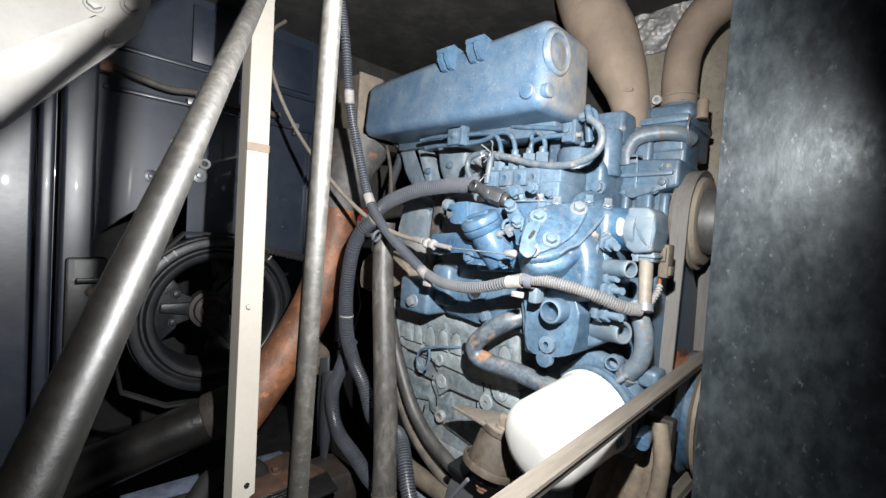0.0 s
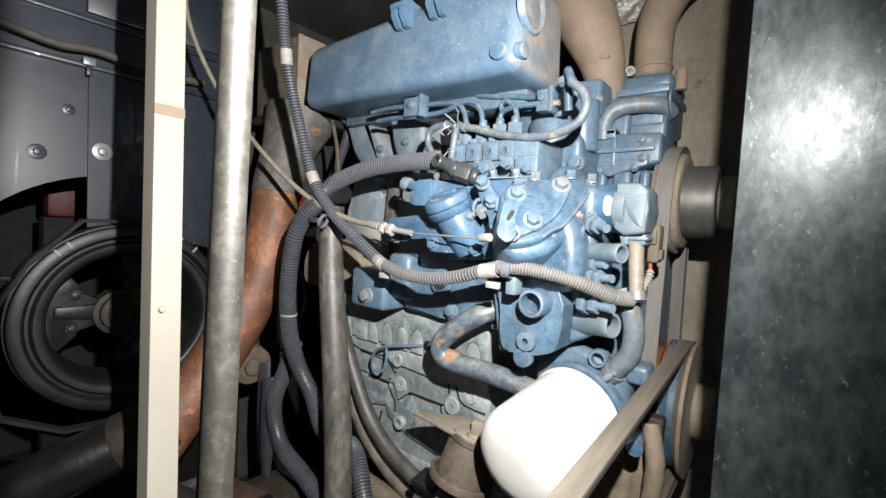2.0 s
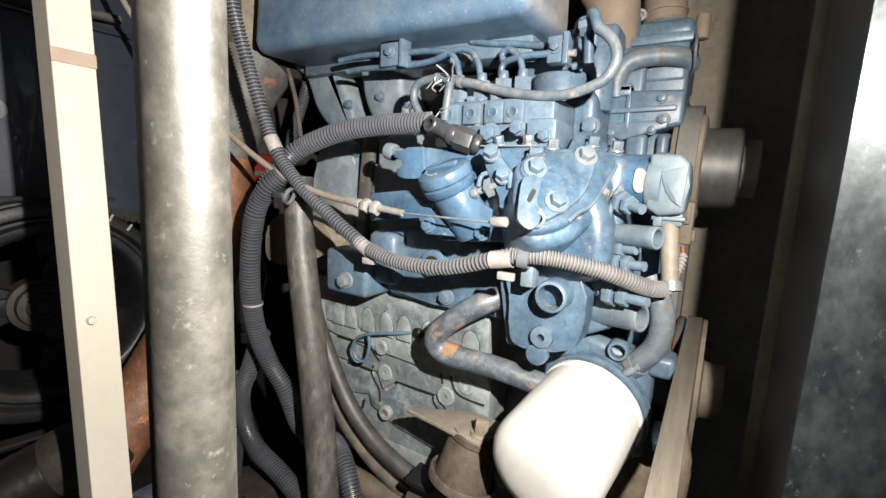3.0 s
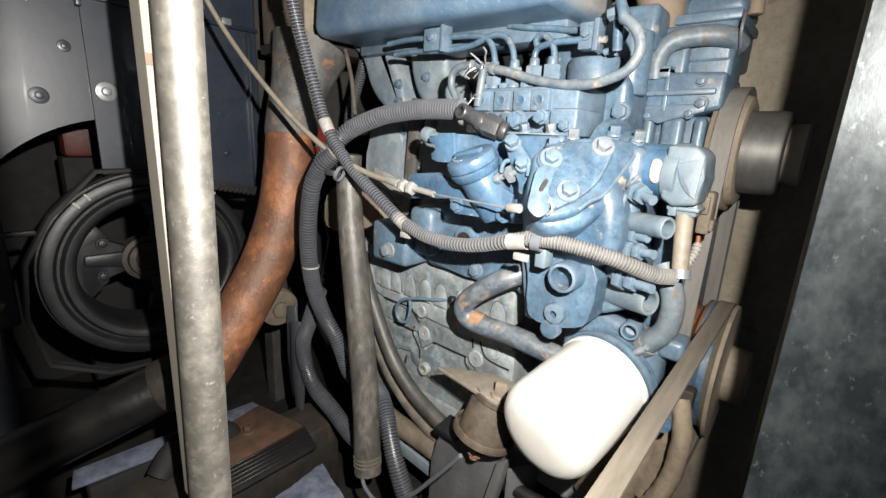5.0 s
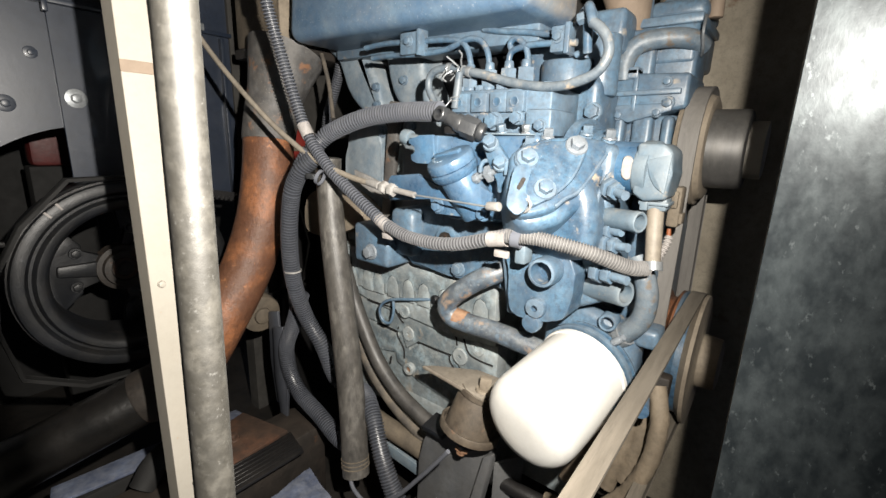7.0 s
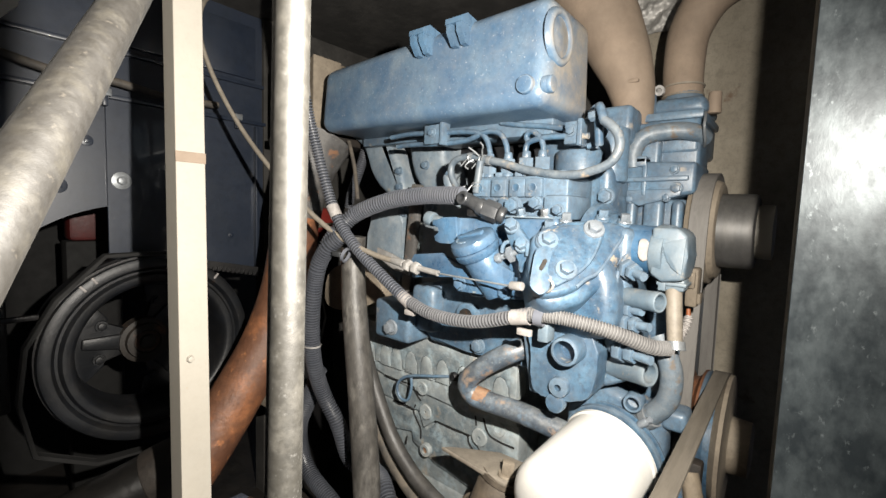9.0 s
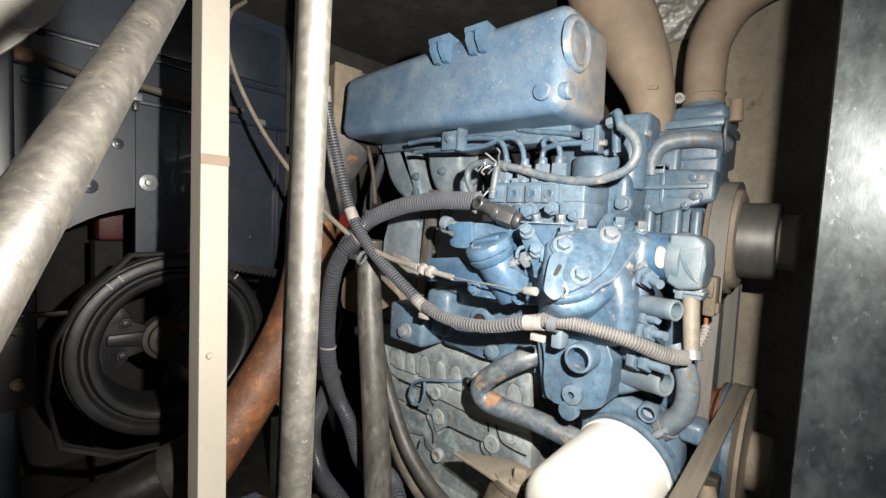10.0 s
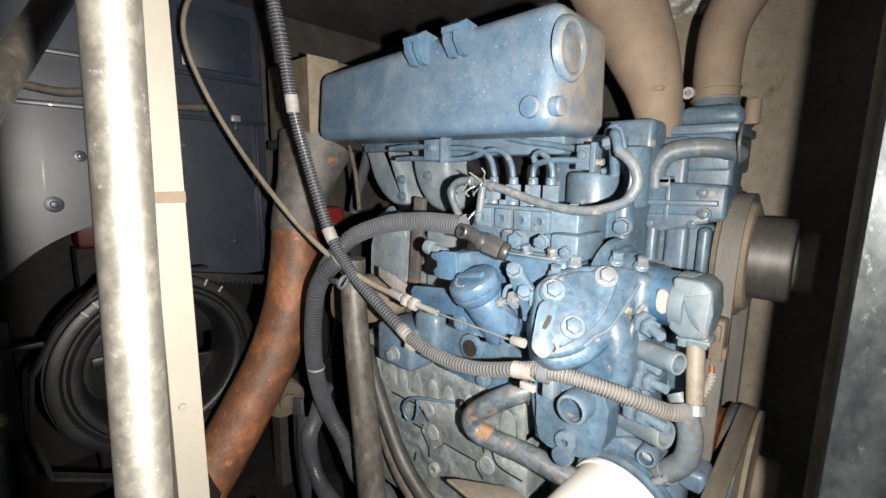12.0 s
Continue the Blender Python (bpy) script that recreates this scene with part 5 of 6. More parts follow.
fanp = part("fan_pulley", bm, TAN_STEEL, engine, "dust-brown steel fan pulley")
bm = B()
lathe(bm, pc + Vector((0, 0.214, 0)), pc, [(0, 0.053), (0.006, 0.0525), (0.040, 0.0525), (0.044, 0.051), (0.046, 0.047), (0.046, 0.038), (0.044, 0.037)], 52)
part("hub", bm, PULLEY_STEEL, fanp, "worn bright steel hub")
bm = B()
lathe(bm, pc + Vector((0, 0.170, 0)), pc, [(0, 0.037), (0.020, 0.037), (0.021, 0.033), (0.021, 0)], 40)
part("hub_end", bm, CREAM, fanp, "pale hub end")
# crank pulley
cc = Vector((0.800, 0.0, 0.530))
bm = B()
lathe(bm, cc + Vector((0, 0.240, 0)), cc, [(0, 0.0), (0, 0.095), (0.004, 0.098), (0.010, 0.086), (0.018, 0.086), (0.024, 0.098), (0.027, 0.098), (0.028, 0.07)], 56)
crank = part("crank_pulley", bm, RUST, engine, "rusty grooved crank pulley")
bm = B()
lathe(bm, cc + Vector((0, 0.213, 0)), cc, [(0, 0.07), (0, 0.097), (0.004, 0.098), (0.012, 0.086), (0.020, 0.086)], 56)
part("rear_flange", bm, BLUE, crank, "blue rear flange")
bm = B()
lathe(bm, cc + Vector((0, 0.193, 0)), cc, [(0, 0.086), (0.008, 0.098), (0.013, 0.098), (0.014, 0.045), (0.016, 0.040), (0.040, 0.038), (0.042, 0.030), (0.042, 0)], 56)
part("front_flange", bm, TAN_STEEL, crank)


# ---- belts ----
def flat_belt(name, y, circles, w, thick, mat, label):
    """A belt round wheels (x, z, radius) in the plane y."""
    pts = []
    for x, z, r in circles:
        pts += [(x + r * math.cos(2 * math.pi * k / 72), z + r * math.sin(2 * math.pi * k / 72)) for k in range(72)]
    pts = sorted(set(pts))
    hull = []
    for sgn in (pts, pts[::-1]):
        h = []
        for p in sgn:
            while len(h) > 1 and (h[-1][0] - h[-2][0]) * (p[1] - h[-2][1]) - (h[-1][1] - h[-2][1]) * (p[0] - h[-2][0]) <= 0:
                h.pop()
            h.append(p)
        hull += h[:-1]
    t = thing(name, (circles[0][0], y, circles[0][1]), label, "belt")
    for piece, section in (("core", ((0, -w * 0.38), (thick * 0.72, -w * 0.46), (thick * 0.72, w * 0.46), (0, w * 0.38))),
                           ("cover_ply", ((thick * 0.74, -w * 0.5), (thick, -w * 0.485), (thick, w * 0.485), (thick * 0.74, w * 0.5)))):
        bm, rings, n = B(), [], len(hull)
        for i, (x, z) in enumerate(hull):
            a, b = Vector(hull[i - 1]), Vector(hull[(i + 1) % n])
            d = (b - a).normalized()
            nx, nz = d.y, -d.x
            rings.append([bm.verts.new((x + nx * o, y + s, z + nz * o)) for o, s in section])
        for i in range(n):
            u, v = rings[i], rings[(i + 1) % n]
            for k in range(4):
                bm.faces.new((u[k], v[k], v[(k + 1) % 4], u[(k + 1) % 4]))
        part(piece, bm, mat, t)
    return t


flat_belt("fan_belt", 0.2275, [(0.803, 0.838, 0.071), (0.800, 0.530, 0.087)], 0.023, 0.011, BELT, "dusty fan belt round fan and crank pulleys")
flat_belt("compressor_belt", 0.196, [(0.800, 0.530, 0.088), (0.03, 0.505, 0.062)], 0.019, 0.012, BELT_TAN, "dusty worn compressor belt on the crank pulley")
bm = B()
lathe(bm, (0.03, 0.215, 0.505), (0.03, 0, 0.505), [(0, 0), (0, 0.068), (0.006, 0.070), (0.013, 0.060), (0.025, 0.060), (0.032, 0.070), (0.038, 0.068), (0.038, 0)], 40)
solid("compressor_pulley", bm, IRON_GREY, "dark steel compressor pulley", "pulley")

# ---- coolant hoses ----
t = thing("upper_hose", (0.835, 0.28, 1.05), "dusty brown rubber coolant hose with two clips", "hose")
bm = B()
sweep(bm, [(0.850, 0.284, 1.034), (0.852, 0.287, 1.10), (0.853, 0.280, 1.155), (0.855, 0.247, 1.205), (0.86, 0.18, 1.235), (0.87, 0.08, 1.24)], [0.0288, 0.0300, 0.0335, 0.036, 0.036], 30, 0.008)
part("hose", bm, HOSE_TAN, t)
for z in (1.048, 1.063):
    bm = B()
    lathe(bm, (0.8505, 0.285, z - 0.004), (0.8535, 0.288, 1.2), [(0, 0.0280), (0.0006, 0.0308), (0.0030, 0.0308), (0.0036, 0.0280)], 36)
    part("hose_clip", bm, CABLE_TAN, t, "thin wire hose clip")
bm = B()
lathe(bm, (0.830, 0.317, 1.056), (0.794, 0.301, 1.05), [(0, 0.004), (0, 0.008), (0.004, 0.009), (0.009, 0.008), (0.009, 0.004), (0, 0.004)], 16)
box(bm, (0.826, 0.306, 1.051), (0.852, 0.318, 1.060), 0.002)
part("clip_ear", bm, CLEARISH, t, "pale clip ear")
t = thing("air_duct", (0.785, 0.325, 0.955), "large dusty brown rubber air duct narrowing to a neck", "hose")
bm = B()
sweep(bm, [(0.785, 0.325, 0.955), (0.765, 0.330, 1.005), (0.760, 0.342, 1.062), (0.765, 0.382, 1.150), (0.775, 0.425, 1.225), (0.79, 0.46, 1.30)], [0.018, 0.030, 0.043, 0.053, 0.056, 0.056], 30, 0.008)
part("duct", bm, HOSE_TAN, t)
bm = B()
box(bm, (0.727, 0.318, 1.046), (0.742, 0.336, 1.052), 0.002)
part("seam_tab", bm, HOSE_TAN, t)
t = thing("bypass_hose", (0.62, 0.24, 0.60), "short curved dusty blue hose with a worm clip", "hose")
bm = B()
sweep(bm, [(0.603, 0.238, 0.716), (0.598, 0.228, 0.698), (0.600, 0.2215, 0.673), (0.606, 0.226, 0.641), (0.615, 0.247, 0.612), (0.624, 0.264, 0.594)], [0.0118, 0.0122, 0.0125, 0.0122], 20, 0.005)
part("hose", bm, PEELING, t)
bm = B()
a, b = Vector((0.6125, 0.241, 0.618)), Vector((0.620, 0.257, 0.601))
lathe(bm, a, b, [(0, 0.0120), (0.0005, 0.0142), (0.010, 0.0142), (0.0105, 0.0120)], 28)
part("worm_clip", bm, STEEL, t, "bright steel worm clip")
bm = B()
cyl(bm, (0.6005, 0.252, 0.606), (0.5975, 0.242, 0.616), 0.0048, None, 16, 0.002)
cyl(bm, (0.5975, 0.242, 0.616), (0.5965, 0.239, 0.619), 0.0040, None, 6, 0.0005)
part("clip_screw", bm, BRIGHT_NUT, t, "bright clip screw")

# ---- wiring ----
def conduit(name, pts, r, mat, label, ridge=0.0012, pitch=0.0046, seg=14):
    t = thing(name, pts[-1], label, "conduit")
    bm = B()
    sweep(bm, pts, r, seg, ridge=ridge, pitch=pitch)
    part("sleeve", bm, mat, t)
    return t


def band(t, p, d, r, w, mat, name="label_band", label="pale tape label"):
    bm, p, d = B(), Vector(p), Vector(d).normalized()
    lathe(bm, p - d * w / 2, p + d, [(0, r - 0.001), (0, r), (w, r), (w, r - 0.001)], 20)
    return part(name, bm, mat, t, label)


h1 = [(0.40, 0.73, 1.30), (0.440, 0.735, 1.14), (0.456, 0.735, 1.035), (0.474, 0.728, 0.95), (0.488, 0.697, 0.847), (0.495, 0.655, 0.795), (0.502, 0.605, 0.757), (0.510, 0.555, 0.723)]
t = conduit("engine_loom", h1, 0.0078, CONDUIT, "grey corrugated wiring conduit with pale tape labels")
h2 = [(0.510, 0.555, 0.723), (0.505, 0.50, 0.712), (0.503, 0.43, 0.715), (0.507, 0.354, 0.737), (0.514, 0.318, 0.738), (0.532, 0.272, 0.729), (0.556, 0.236, 0.715), (0.578, 0.222, 0.711)]
bm = B()
sweep(bm, h2[:4], 0.0073, 14, ridge=0.0012, pitch=0.0045)
part("sleeve", bm, CONDUIT_MID, t)
bm = B()
sweep(bm, h2[3:], 0.0077, 14, ridge=0.0007, pitch=0.0030)
part("sleeve", bm, CONDUIT_DUSTY, t, "wider dusty sleeve")
for p, d, r, w in (((0.456, 0.735, 1.035), (0.1, 0, -1), 0.0094, 0.024), ((0.488, 0.697, 0.847), (0.12, -0.5, -0.9), 0.0095, 0.020), ((0.510, 0.555, 0.723), (0.0, -0.9, -0.45), 0.0092, 0.020), ((0.506, 0.365, 0.732), (0.0, -1, 0.2), 0.0094, 0.024)):
    band(t, p, d, r, w, TAPE)
band(t, (0.508, 0.342, 0.735), (0.1, -1, -0.05), 0.0098, 0.011, CONDUIT, "cable_tie", "black plastic tie")
for p in ((0.512, 0.548, 0.705), (0.507, 0.360, 0.715)):
    bm = B()
    box(bm, Vector(p) - Vector((0.003, 0.009, 0.004)), Vector(p) + Vector((0.003, 0.009, 0.004)), 0.001)
    part("tape_end", bm, TAPE, t)
bm = B()
box(bm, (0.515, 0.335, 0.705), (0.535, 0.348, 0.727), 0.002)
part("clip", bm, DUSTY_BLUE, t)
bm = B()
cyl(bm, (0.598, 0.226, 0.774), (0.583, 0.218, 0.718), 0.0088, 0.0080, 18, 0.002)
part("plug_sleeve", bm, CABLE_TAN, t, "brown tape-wrapped plug lead")
bm = B()
cyl(bm, (0.582, 0.2175, 0.719), (0.5795, 0.216, 0.710), 0.0098, 0.0105, 18)
part("end_band", bm, STEEL, t, "bright metal end band")
bm = B()
sweep(bm, [(0.584, 0.221, 0.716), (0.597, 0.216, 0.722), (0.606, 0.212, 0.734), (0.610, 0.211, 0.744)], 0.0042, 10, ridge=0.0008, pitch=0.004)
part("wire", bm, TAPE, t, "pale braided lead")
bm = B()
cyl(bm, (0.609, 0.211, 0.742), (0.613, 0.2125, 0.751), 0.0024, None, 10)
part("wire", bm, COPPER, t, "orange wire end")

t = conduit("glow_plug_lead", [(0.484, 0.722, 0.772), (0.492, 0.712, 0.798), (0.502, 0.700, 0.818), (0.520, 0.680, 0.844), (0.535, 0.62, 0.866), (0.545, 0.555, 0.874), (0.545, 0.486, 0.874)], 0.0120, CONDUIT, "thick black corrugated conduit to the pump plug")
bm = B()
cyl(bm, (0.535, 0.473, 0.870), (0.535, 0.443, 0.857), 0.0088, 0.0095, 20, 0.0015)
cyl(bm, (0.535, 0.452, 0.861), (0.537, 0.443, 0.857), 0.0115, 0.0115, 20, 0.002)
part("plug", bm, FITTING, t, "dark grey pipe fitting")
bm = B()
cyl(bm, (0.537, 0.444, 0.8575), (0.542, 0.424, 0.8505), 0.0140, 0.0134, 6, 0.002)
cyl(bm, (0.542, 0.4245, 0.8508), (0.545, 0.417, 0.848), 0.0110, None, 20, 0.002)
part("nut", bm, FITTING, t, "large dusty hex nut")
bm = B()
lathe(bm, (0.536, 0.469, 0.868), (0.518, 0.472, 0.872), [(0, 0.0095), (0.013, 0.0095), (0.0142, 0.0085), (0.014, 0.0052), (0.005, 0.0048), (0.005, 0.0)], 20)
part("socket", bm, FITTING, t)
bm = B()
box(bm, (0.533, 0.455, 0.846), (0.545, 0.470, 0.856), 0.002)
part("socket_foot", bm, BLACK_PAINT, t)

t = conduit("starter_loom", [(0.494, 0.690, 0.806), (0.483, 0.708, 0.785), (0.479, 0.729, 0.747), (0.482, 0.747, 0.667), (0.496, 0.761, 0.589), (0.515, 0.761, 0.524), (0.530, 0.734, 0.467), (0.545, 0.717, 0.402), (0.556, 0.680, 0.392), (0.552, 0.648, 0.398), (0.530, 0.604, 0.390), (0.508, 0.558, 0.342), (0.500, 0.517, 0.289), (0.500, 0.477, 0.257), (0.498, 0.433, 0.224), (0.49, 0.40, 0.19)], [0.0125, 0.0130, 0.0130, 0.0150], CONDUIT_DARK, "black corrugated loom hanging down past the mount")
band(t, (0.491, 0.756, 0.615), (0.03, 0.05, -1), 0.0145, 0.003, CLEARISH, "mark", "thin white mark")
conduit("split_hose", [(0.535, 0.80, 0.55), (0.53, 0.8225, 0.4876), (0.53, 0.8535, 0.426), (0.53, 0.8459, 0.3737), (0.53, 0.8142, 0.3369), (0.53, 0.7517, 0.3148), (0.53, 0.698, 0.2919), (0.535, 0.66, 0.285)], 0.0140, CONDUIT_DARK, "split grey corrugated hose low beside the block")

# bare hose standing in front of the loom
t = thing("heater_hose", (0.495, 0.615, 0.26), "weathered grey-black rubber hose standing upright", "hose")
bm = B()
sweep(bm, [(0.527, 0.694, 0.806), (0.526, 0.695, 0.760), (0.520, 0.680, 0.675), (0.514, 0.653, 0.545), (0.509, 0.630, 0.403), (0.502, 0.617, 0.32), (0.497, 0.609, 0.284)], [0.0190, 0.0212, 0.0222, 0.0225], 22, 0.008)
part("hose", bm, RUBBER_GREY, t)
bm = B()
sweep(bm, [(0.500, 0.625, 0.315), (0.482, 0.605, 0.285), (0.478, 0.585, 0.272), (0.480, 0.560, 0.270), (0.484, 0.507, 0.308), (0.488, 0.457, 0.372), (0.490, 0.412, 0.436)], 0.0032, 8, 0.005)
part("strap", bm, CONDUIT, t, "grey plastic strap")
for z, r in ((0.300, 0.0236), (0.306, 0.0234), (0.3125, 0.0236)):
    k = (z - 0.284) / 0.036
    band(t, (0.497 + 0.005 * k, 0.609 + 0.008 * k, z), (0.12, 0.2, 1), r, 0.0016, TAN_DARK, "wire_binding", "rusty binding wire")
t = thing("tie_clamp", (0.495, 0.66, 0.80), "black plastic tie holding the looms together", "cable tie")
bm = B()
lathe(bm, (0.487, 0.668, 0.780), (0.498, 0.640, 0.768), [(0, 0.0100), (0, 0.0118), (0.005, 0.0118), (0.005, 0.0100)], 18)
part("strap", bm, CONDUIT, t)
bm = B()
box(bm, (0.477, 0.668, 0.776), (0.486, 0.688, 0.784), 0.0015)
part("buckle", bm, FITTING, t, "small grey tie buckle")
bm = B()
sweep(bm, [(0.500, 0.70, 0.83), (0.497, 0.725, 0.80), (0.492, 0.735, 0.76), (0.488, 0.735, 0.735)], 0.006, 10)
solid("red_lead", bm, RED, "short red insulated lead behind the looms", "lead")
for pts, r, mat, lab in (([(0.60, 0.76, 0.62), (0.605, 0.735, 0.54), (0.605, 0.677, 0.442), (0.605, 0.622, 0.391), (0.605, 0.566, 0.365), (0.606, 0.532, 0.354), (0.607, 0.475, 0.332)], 0.0135, HOSE_DARK, "dark rubber hose along the block foot"),
                         ([(0.61, 0.79, 0.58), (0.612, 0.742, 0.485), (0.612, 0.697, 0.402), (0.612, 0.637, 0.351), (0.612, 0.578, 0.322), (0.612, 0.52, 0.30)], 0.0105, RUBBER, "black rubber hose behind the grey one"),
                         ([(0.645, 0.862, 0.99), (0.642, 0.850, 0.97), (0.636, 0.830, 0.93), (0.62, 0.80, 0.87)], 0.004, RUBBER, "thin black hose behind the runners")):
    bm = B()
    sweep(bm, pts, r, 14)
    solid("rubber_hose", bm, mat, lab, "hose")

conduit("manifold_conduit", [(0.705, 0.877, 0.996), (0.705, 0.887, 0.964), (0.705, 0.903, 0.930), (0.705, 0.927, 0.883), (0.705, 0.934, 0.853)], 0.0095, CONDUIT, "black ribbed conduit beside the intake runners")
# throttle cable with its adjuster and bare wire
t = thing("throttle_cable", (0.496, 0.522, 0.772), "tan bowden cable with a steel adjuster", "cable")
bm = B()
sweep(bm, [(0.47, 1.06, 1.275), (0.425, 1.02, 1.225), (0.408, 0.995, 1.16), (0.425, 0.975, 1.08), (0.455, 0.92, 0.98), (0.475, 0.80, 0.875), (0.490, 0.70, 0.812), (0.500, 0.62, 0.785), (0.500, 0.553, 0.776)], 0.0042, 12)
part("sleeve", bm, CABLE_TAN, t)
bm = B()
cyl(bm, (0.501, 0.575, 0.779), (0.500, 0.552, 0.776), 0.0052, 0.006, 16)
cyl(bm, (0.500, 0.555, 0.776), (0.499, 0.487, 0.770), 0.0040, None, 14)
cyl(bm, (0.500, 0.546, 0.775), (0.499, 0.538, 0.774), 0.0090, None, 6, 0.001)
cyl(bm, (0.499, 0.531, 0.773), (0.499, 0.523, 0.772), 0.0090, None, 6, 0.001)
part("adjuster", bm, CLEARISH, t, "pale threaded adjuster with two nuts")
bm = B()
cyl(bm, (0.499, 0.49, 0.770), (0.486, 0.362, 0.770), 0.0012, None, 8)
part("wire", bm, STEEL, t)
bm = B()
cyl(bm, (0.4865, 0.369, 0.7708), (0.484, 0.353, 0.772), 0.0050, None, 16, 0.001)
part("ferrule", bm, CLEARISH, t, "white cable end")
bm = B()
lathe(bm, (0.494, 0.338, 0.776), (0.480, 0.330, 0.790), [(0, 0), (0, 0.010), (0.006, 0.0115), (0.008, 0.008), (0.010, 0.0)], 24)
part("swivel", bm, CLEARISH, t)
bolt((0.490, 0.329, 0.779), (-0.66, -0.50, 0.56), 0.013, t, BRIGHT_NUT, "nut", 1.5, 0.7)
bm = B()
sweep(bm, [(0.487, 0.336, 0.770), (0.484, 0.322, 0.771), (0.482, 0.316, 0.778), (0.485, 0.322, 0.783), (0.487, 0.334, 0.778)], 0.0016, 8, 0.003)
part("split_pin", bm, CLEARISH, t)

# fuel return hose over the pump with its spring clips
t = thing("return_hose", (0.57, 0.474, 0.90), "grey fuel return hose looped over the pump", "hose")
bm = B()
sweep(bm, [(0.572, 0.473, 0.926), (0.572, 0.442, 0.920), (0.572, 0.407, 0.910), (0.572, 0.371, 0.903), (0.572, 0.341, 0.901), (0.572, 0.317, 0.905), (0.572, 0.296, 0.914), (0.572, 0.287, 0.930), (0.572, 0.290, 0.946), (0.572, 0.299, 0.957), (0.572, 0.308, 0.963)], 0.0054, 16, 0.005)
part("hose", bm, HOSE_BLUE, t)
bm = B()
sweep(bm, [(0.572, 0.475, 0.928), (0.572, 0.495, 0.931), (0.572, 0.517, 0.929), (0.572, 0.528, 0.921), (0.572, 0.529, 0.906), (0.572, 0.519, 0.889), (0.572, 0.510, 0.877)], 0.0050, 14, 0.004)
part("hook_hose", bm, HOSE_BLUE, t)
bm = B()
sweep(bm, [(0.572, 0.307, 0.9625), (0.576, 0.312, 0.975), (0.584, 0.318, 0.982), (0.596, 0.322, 0.968), (0.606, 0.323, 0.94)], 0.0052, 14, 0.004)
part("elbow", bm, BLUE, t)
bm = B()
cyl(bm, (0.590, 0.316, 0.975), (0.592, 0.331, 0.973), 0.007, None, 6, 0.001)
part("banjo", bm, BLUE, t)
bm = B()
cyl(bm, (0.566, 0.473, 0.924), (0.566, 0.478, 0.879), 0.0050, 0.0058, 14, 0.001)
part("branch", bm, HOSE_BLUE, t)
for p in ((0.571, 0.487, 0.929), (0.571, 0.468, 0.925), (0.566, 0.478, 0.886)):
    bm = B()
    p = Vector(p)
    sweep(bm, [p + Vector((0.0066 * math.cos(a), (0.0007 * a if p.z > 0.9 else 0.0066 * math.sin(a)), (0.0066 * math.sin(a) if p.z > 0.9 else 0.0007 * a))) for a in [k * 0.5 for k in range(28)]] + [p + Vector((-0.010, 0.016, -0.012))], 0.0009, 6, 0.002)
    part("spring_clip", bm, STEEL, t)
for pts in ([(0.560, 0.472, 0.930), (0.556, 0.478, 0.936), (0.552, 0.484, 0.941)], [(0.560, 0.466, 0.930), (0.556, 0.464, 0.936), (0.552, 0.460, 0.941), (0.551, 0.464, 0.946)],
            [(0.556, 0.478, 0.924), (0.552, 0.484, 0.920), (0.551, 0.488, 0.915), (0.553, 0.484, 0.911)], [(0.553, 0.488, 0.888), (0.549, 0.496, 0.884), (0.549, 0.500, 0.879)]):
    bm = B()
    sweep(bm, pts, 0.0011, 6, 0.002)
    part("clip_ear", bm, STEEL, t)
for p, d in (((0.572, 0.462, 0.9240), (0.0, -0.98, -0.2)), ((0.572, 0.494, 0.9308), (0.0, 1.0, 0.05))):
    bm = B()
    lathe(bm, p, Vector(p) + Vector(d), [(-0.003, 0.0050), (-0.0025, 0.0066), (0.0025, 0.0066), (0.003, 0.0050)], 18)
    part("hose_band", bm, STEEL, t)

# ---- exhaust ----
t = thing("exhaust_pipe", (0.40, 0.90, 0.38), "heavily rusted bent exhaust pipe with a black flared sleeve", "exhaust")
bm = B()
sweep(bm, [(0.556, 0.915, 0.83), (0.550, 0.91, 0.80), (0.543, 0.905, 0.765), (0.522, 0.90, 0.68), (0.485, 0.90, 0.59), (0.43, 0.90, 0.505), (0.375, 0.90, 0.43), (0.33, 0.90, 0.375)], 0.046, 30, 0.010)
part("pipe", bm, RUST, t)
bm = B()
sweep(bm, [(0.608, 0.920, 0.992), (0.594, 0.920, 0.955), (0.573, 0.920, 0.89), (0.560, 0.917, 0.845), (0.556, 0.915, 0.825)], (0.072, 0.060, 0.0515, 0.0495, 0.0485), 32, 0.008)
part("sleeve", bm, SLEEVE, t, "dull scaly flared sleeve")
bm = B()
cyl(bm, (0.535, 0.98, 0.475), (0.530, 0.94, 0.470), 0.040, None, 28, 0.004)
cyl(bm, (0.530, 0.94, 0.470), (0.529, 0.93, 0.469), 0.017, None, 20, 0.002)
solid("steel_cap", bm, TAN_DARK, "round dusty brown steel cap behind the exhaust", "cap")
t = thing("intake_box", (0.65, 0.97, 1.004), "dusty brown steel box behind the rocker cover", "box")
bm = B()
box(bm, (0.577, 0.890, 1.004), (0.72, 1.046, 1.150), 0.004)
part("case", bm, TAN_DARK, t)
bm = B()
box(bm, (0.574, 0.884, 1.003), (0.640, 0.8905, 1.151), 0.002)
part("edge_strip", bm, TAN_STEEL, t, "tan edge strip")
bm = B()
box(bm, (0.572, 0.880, 0.984), (0.74, 1.05, 1.003), 0.003)
solid("support_shelf", bm, RUST_DARK, "thin rusted shelf under the box", "shelf")
bm = B()
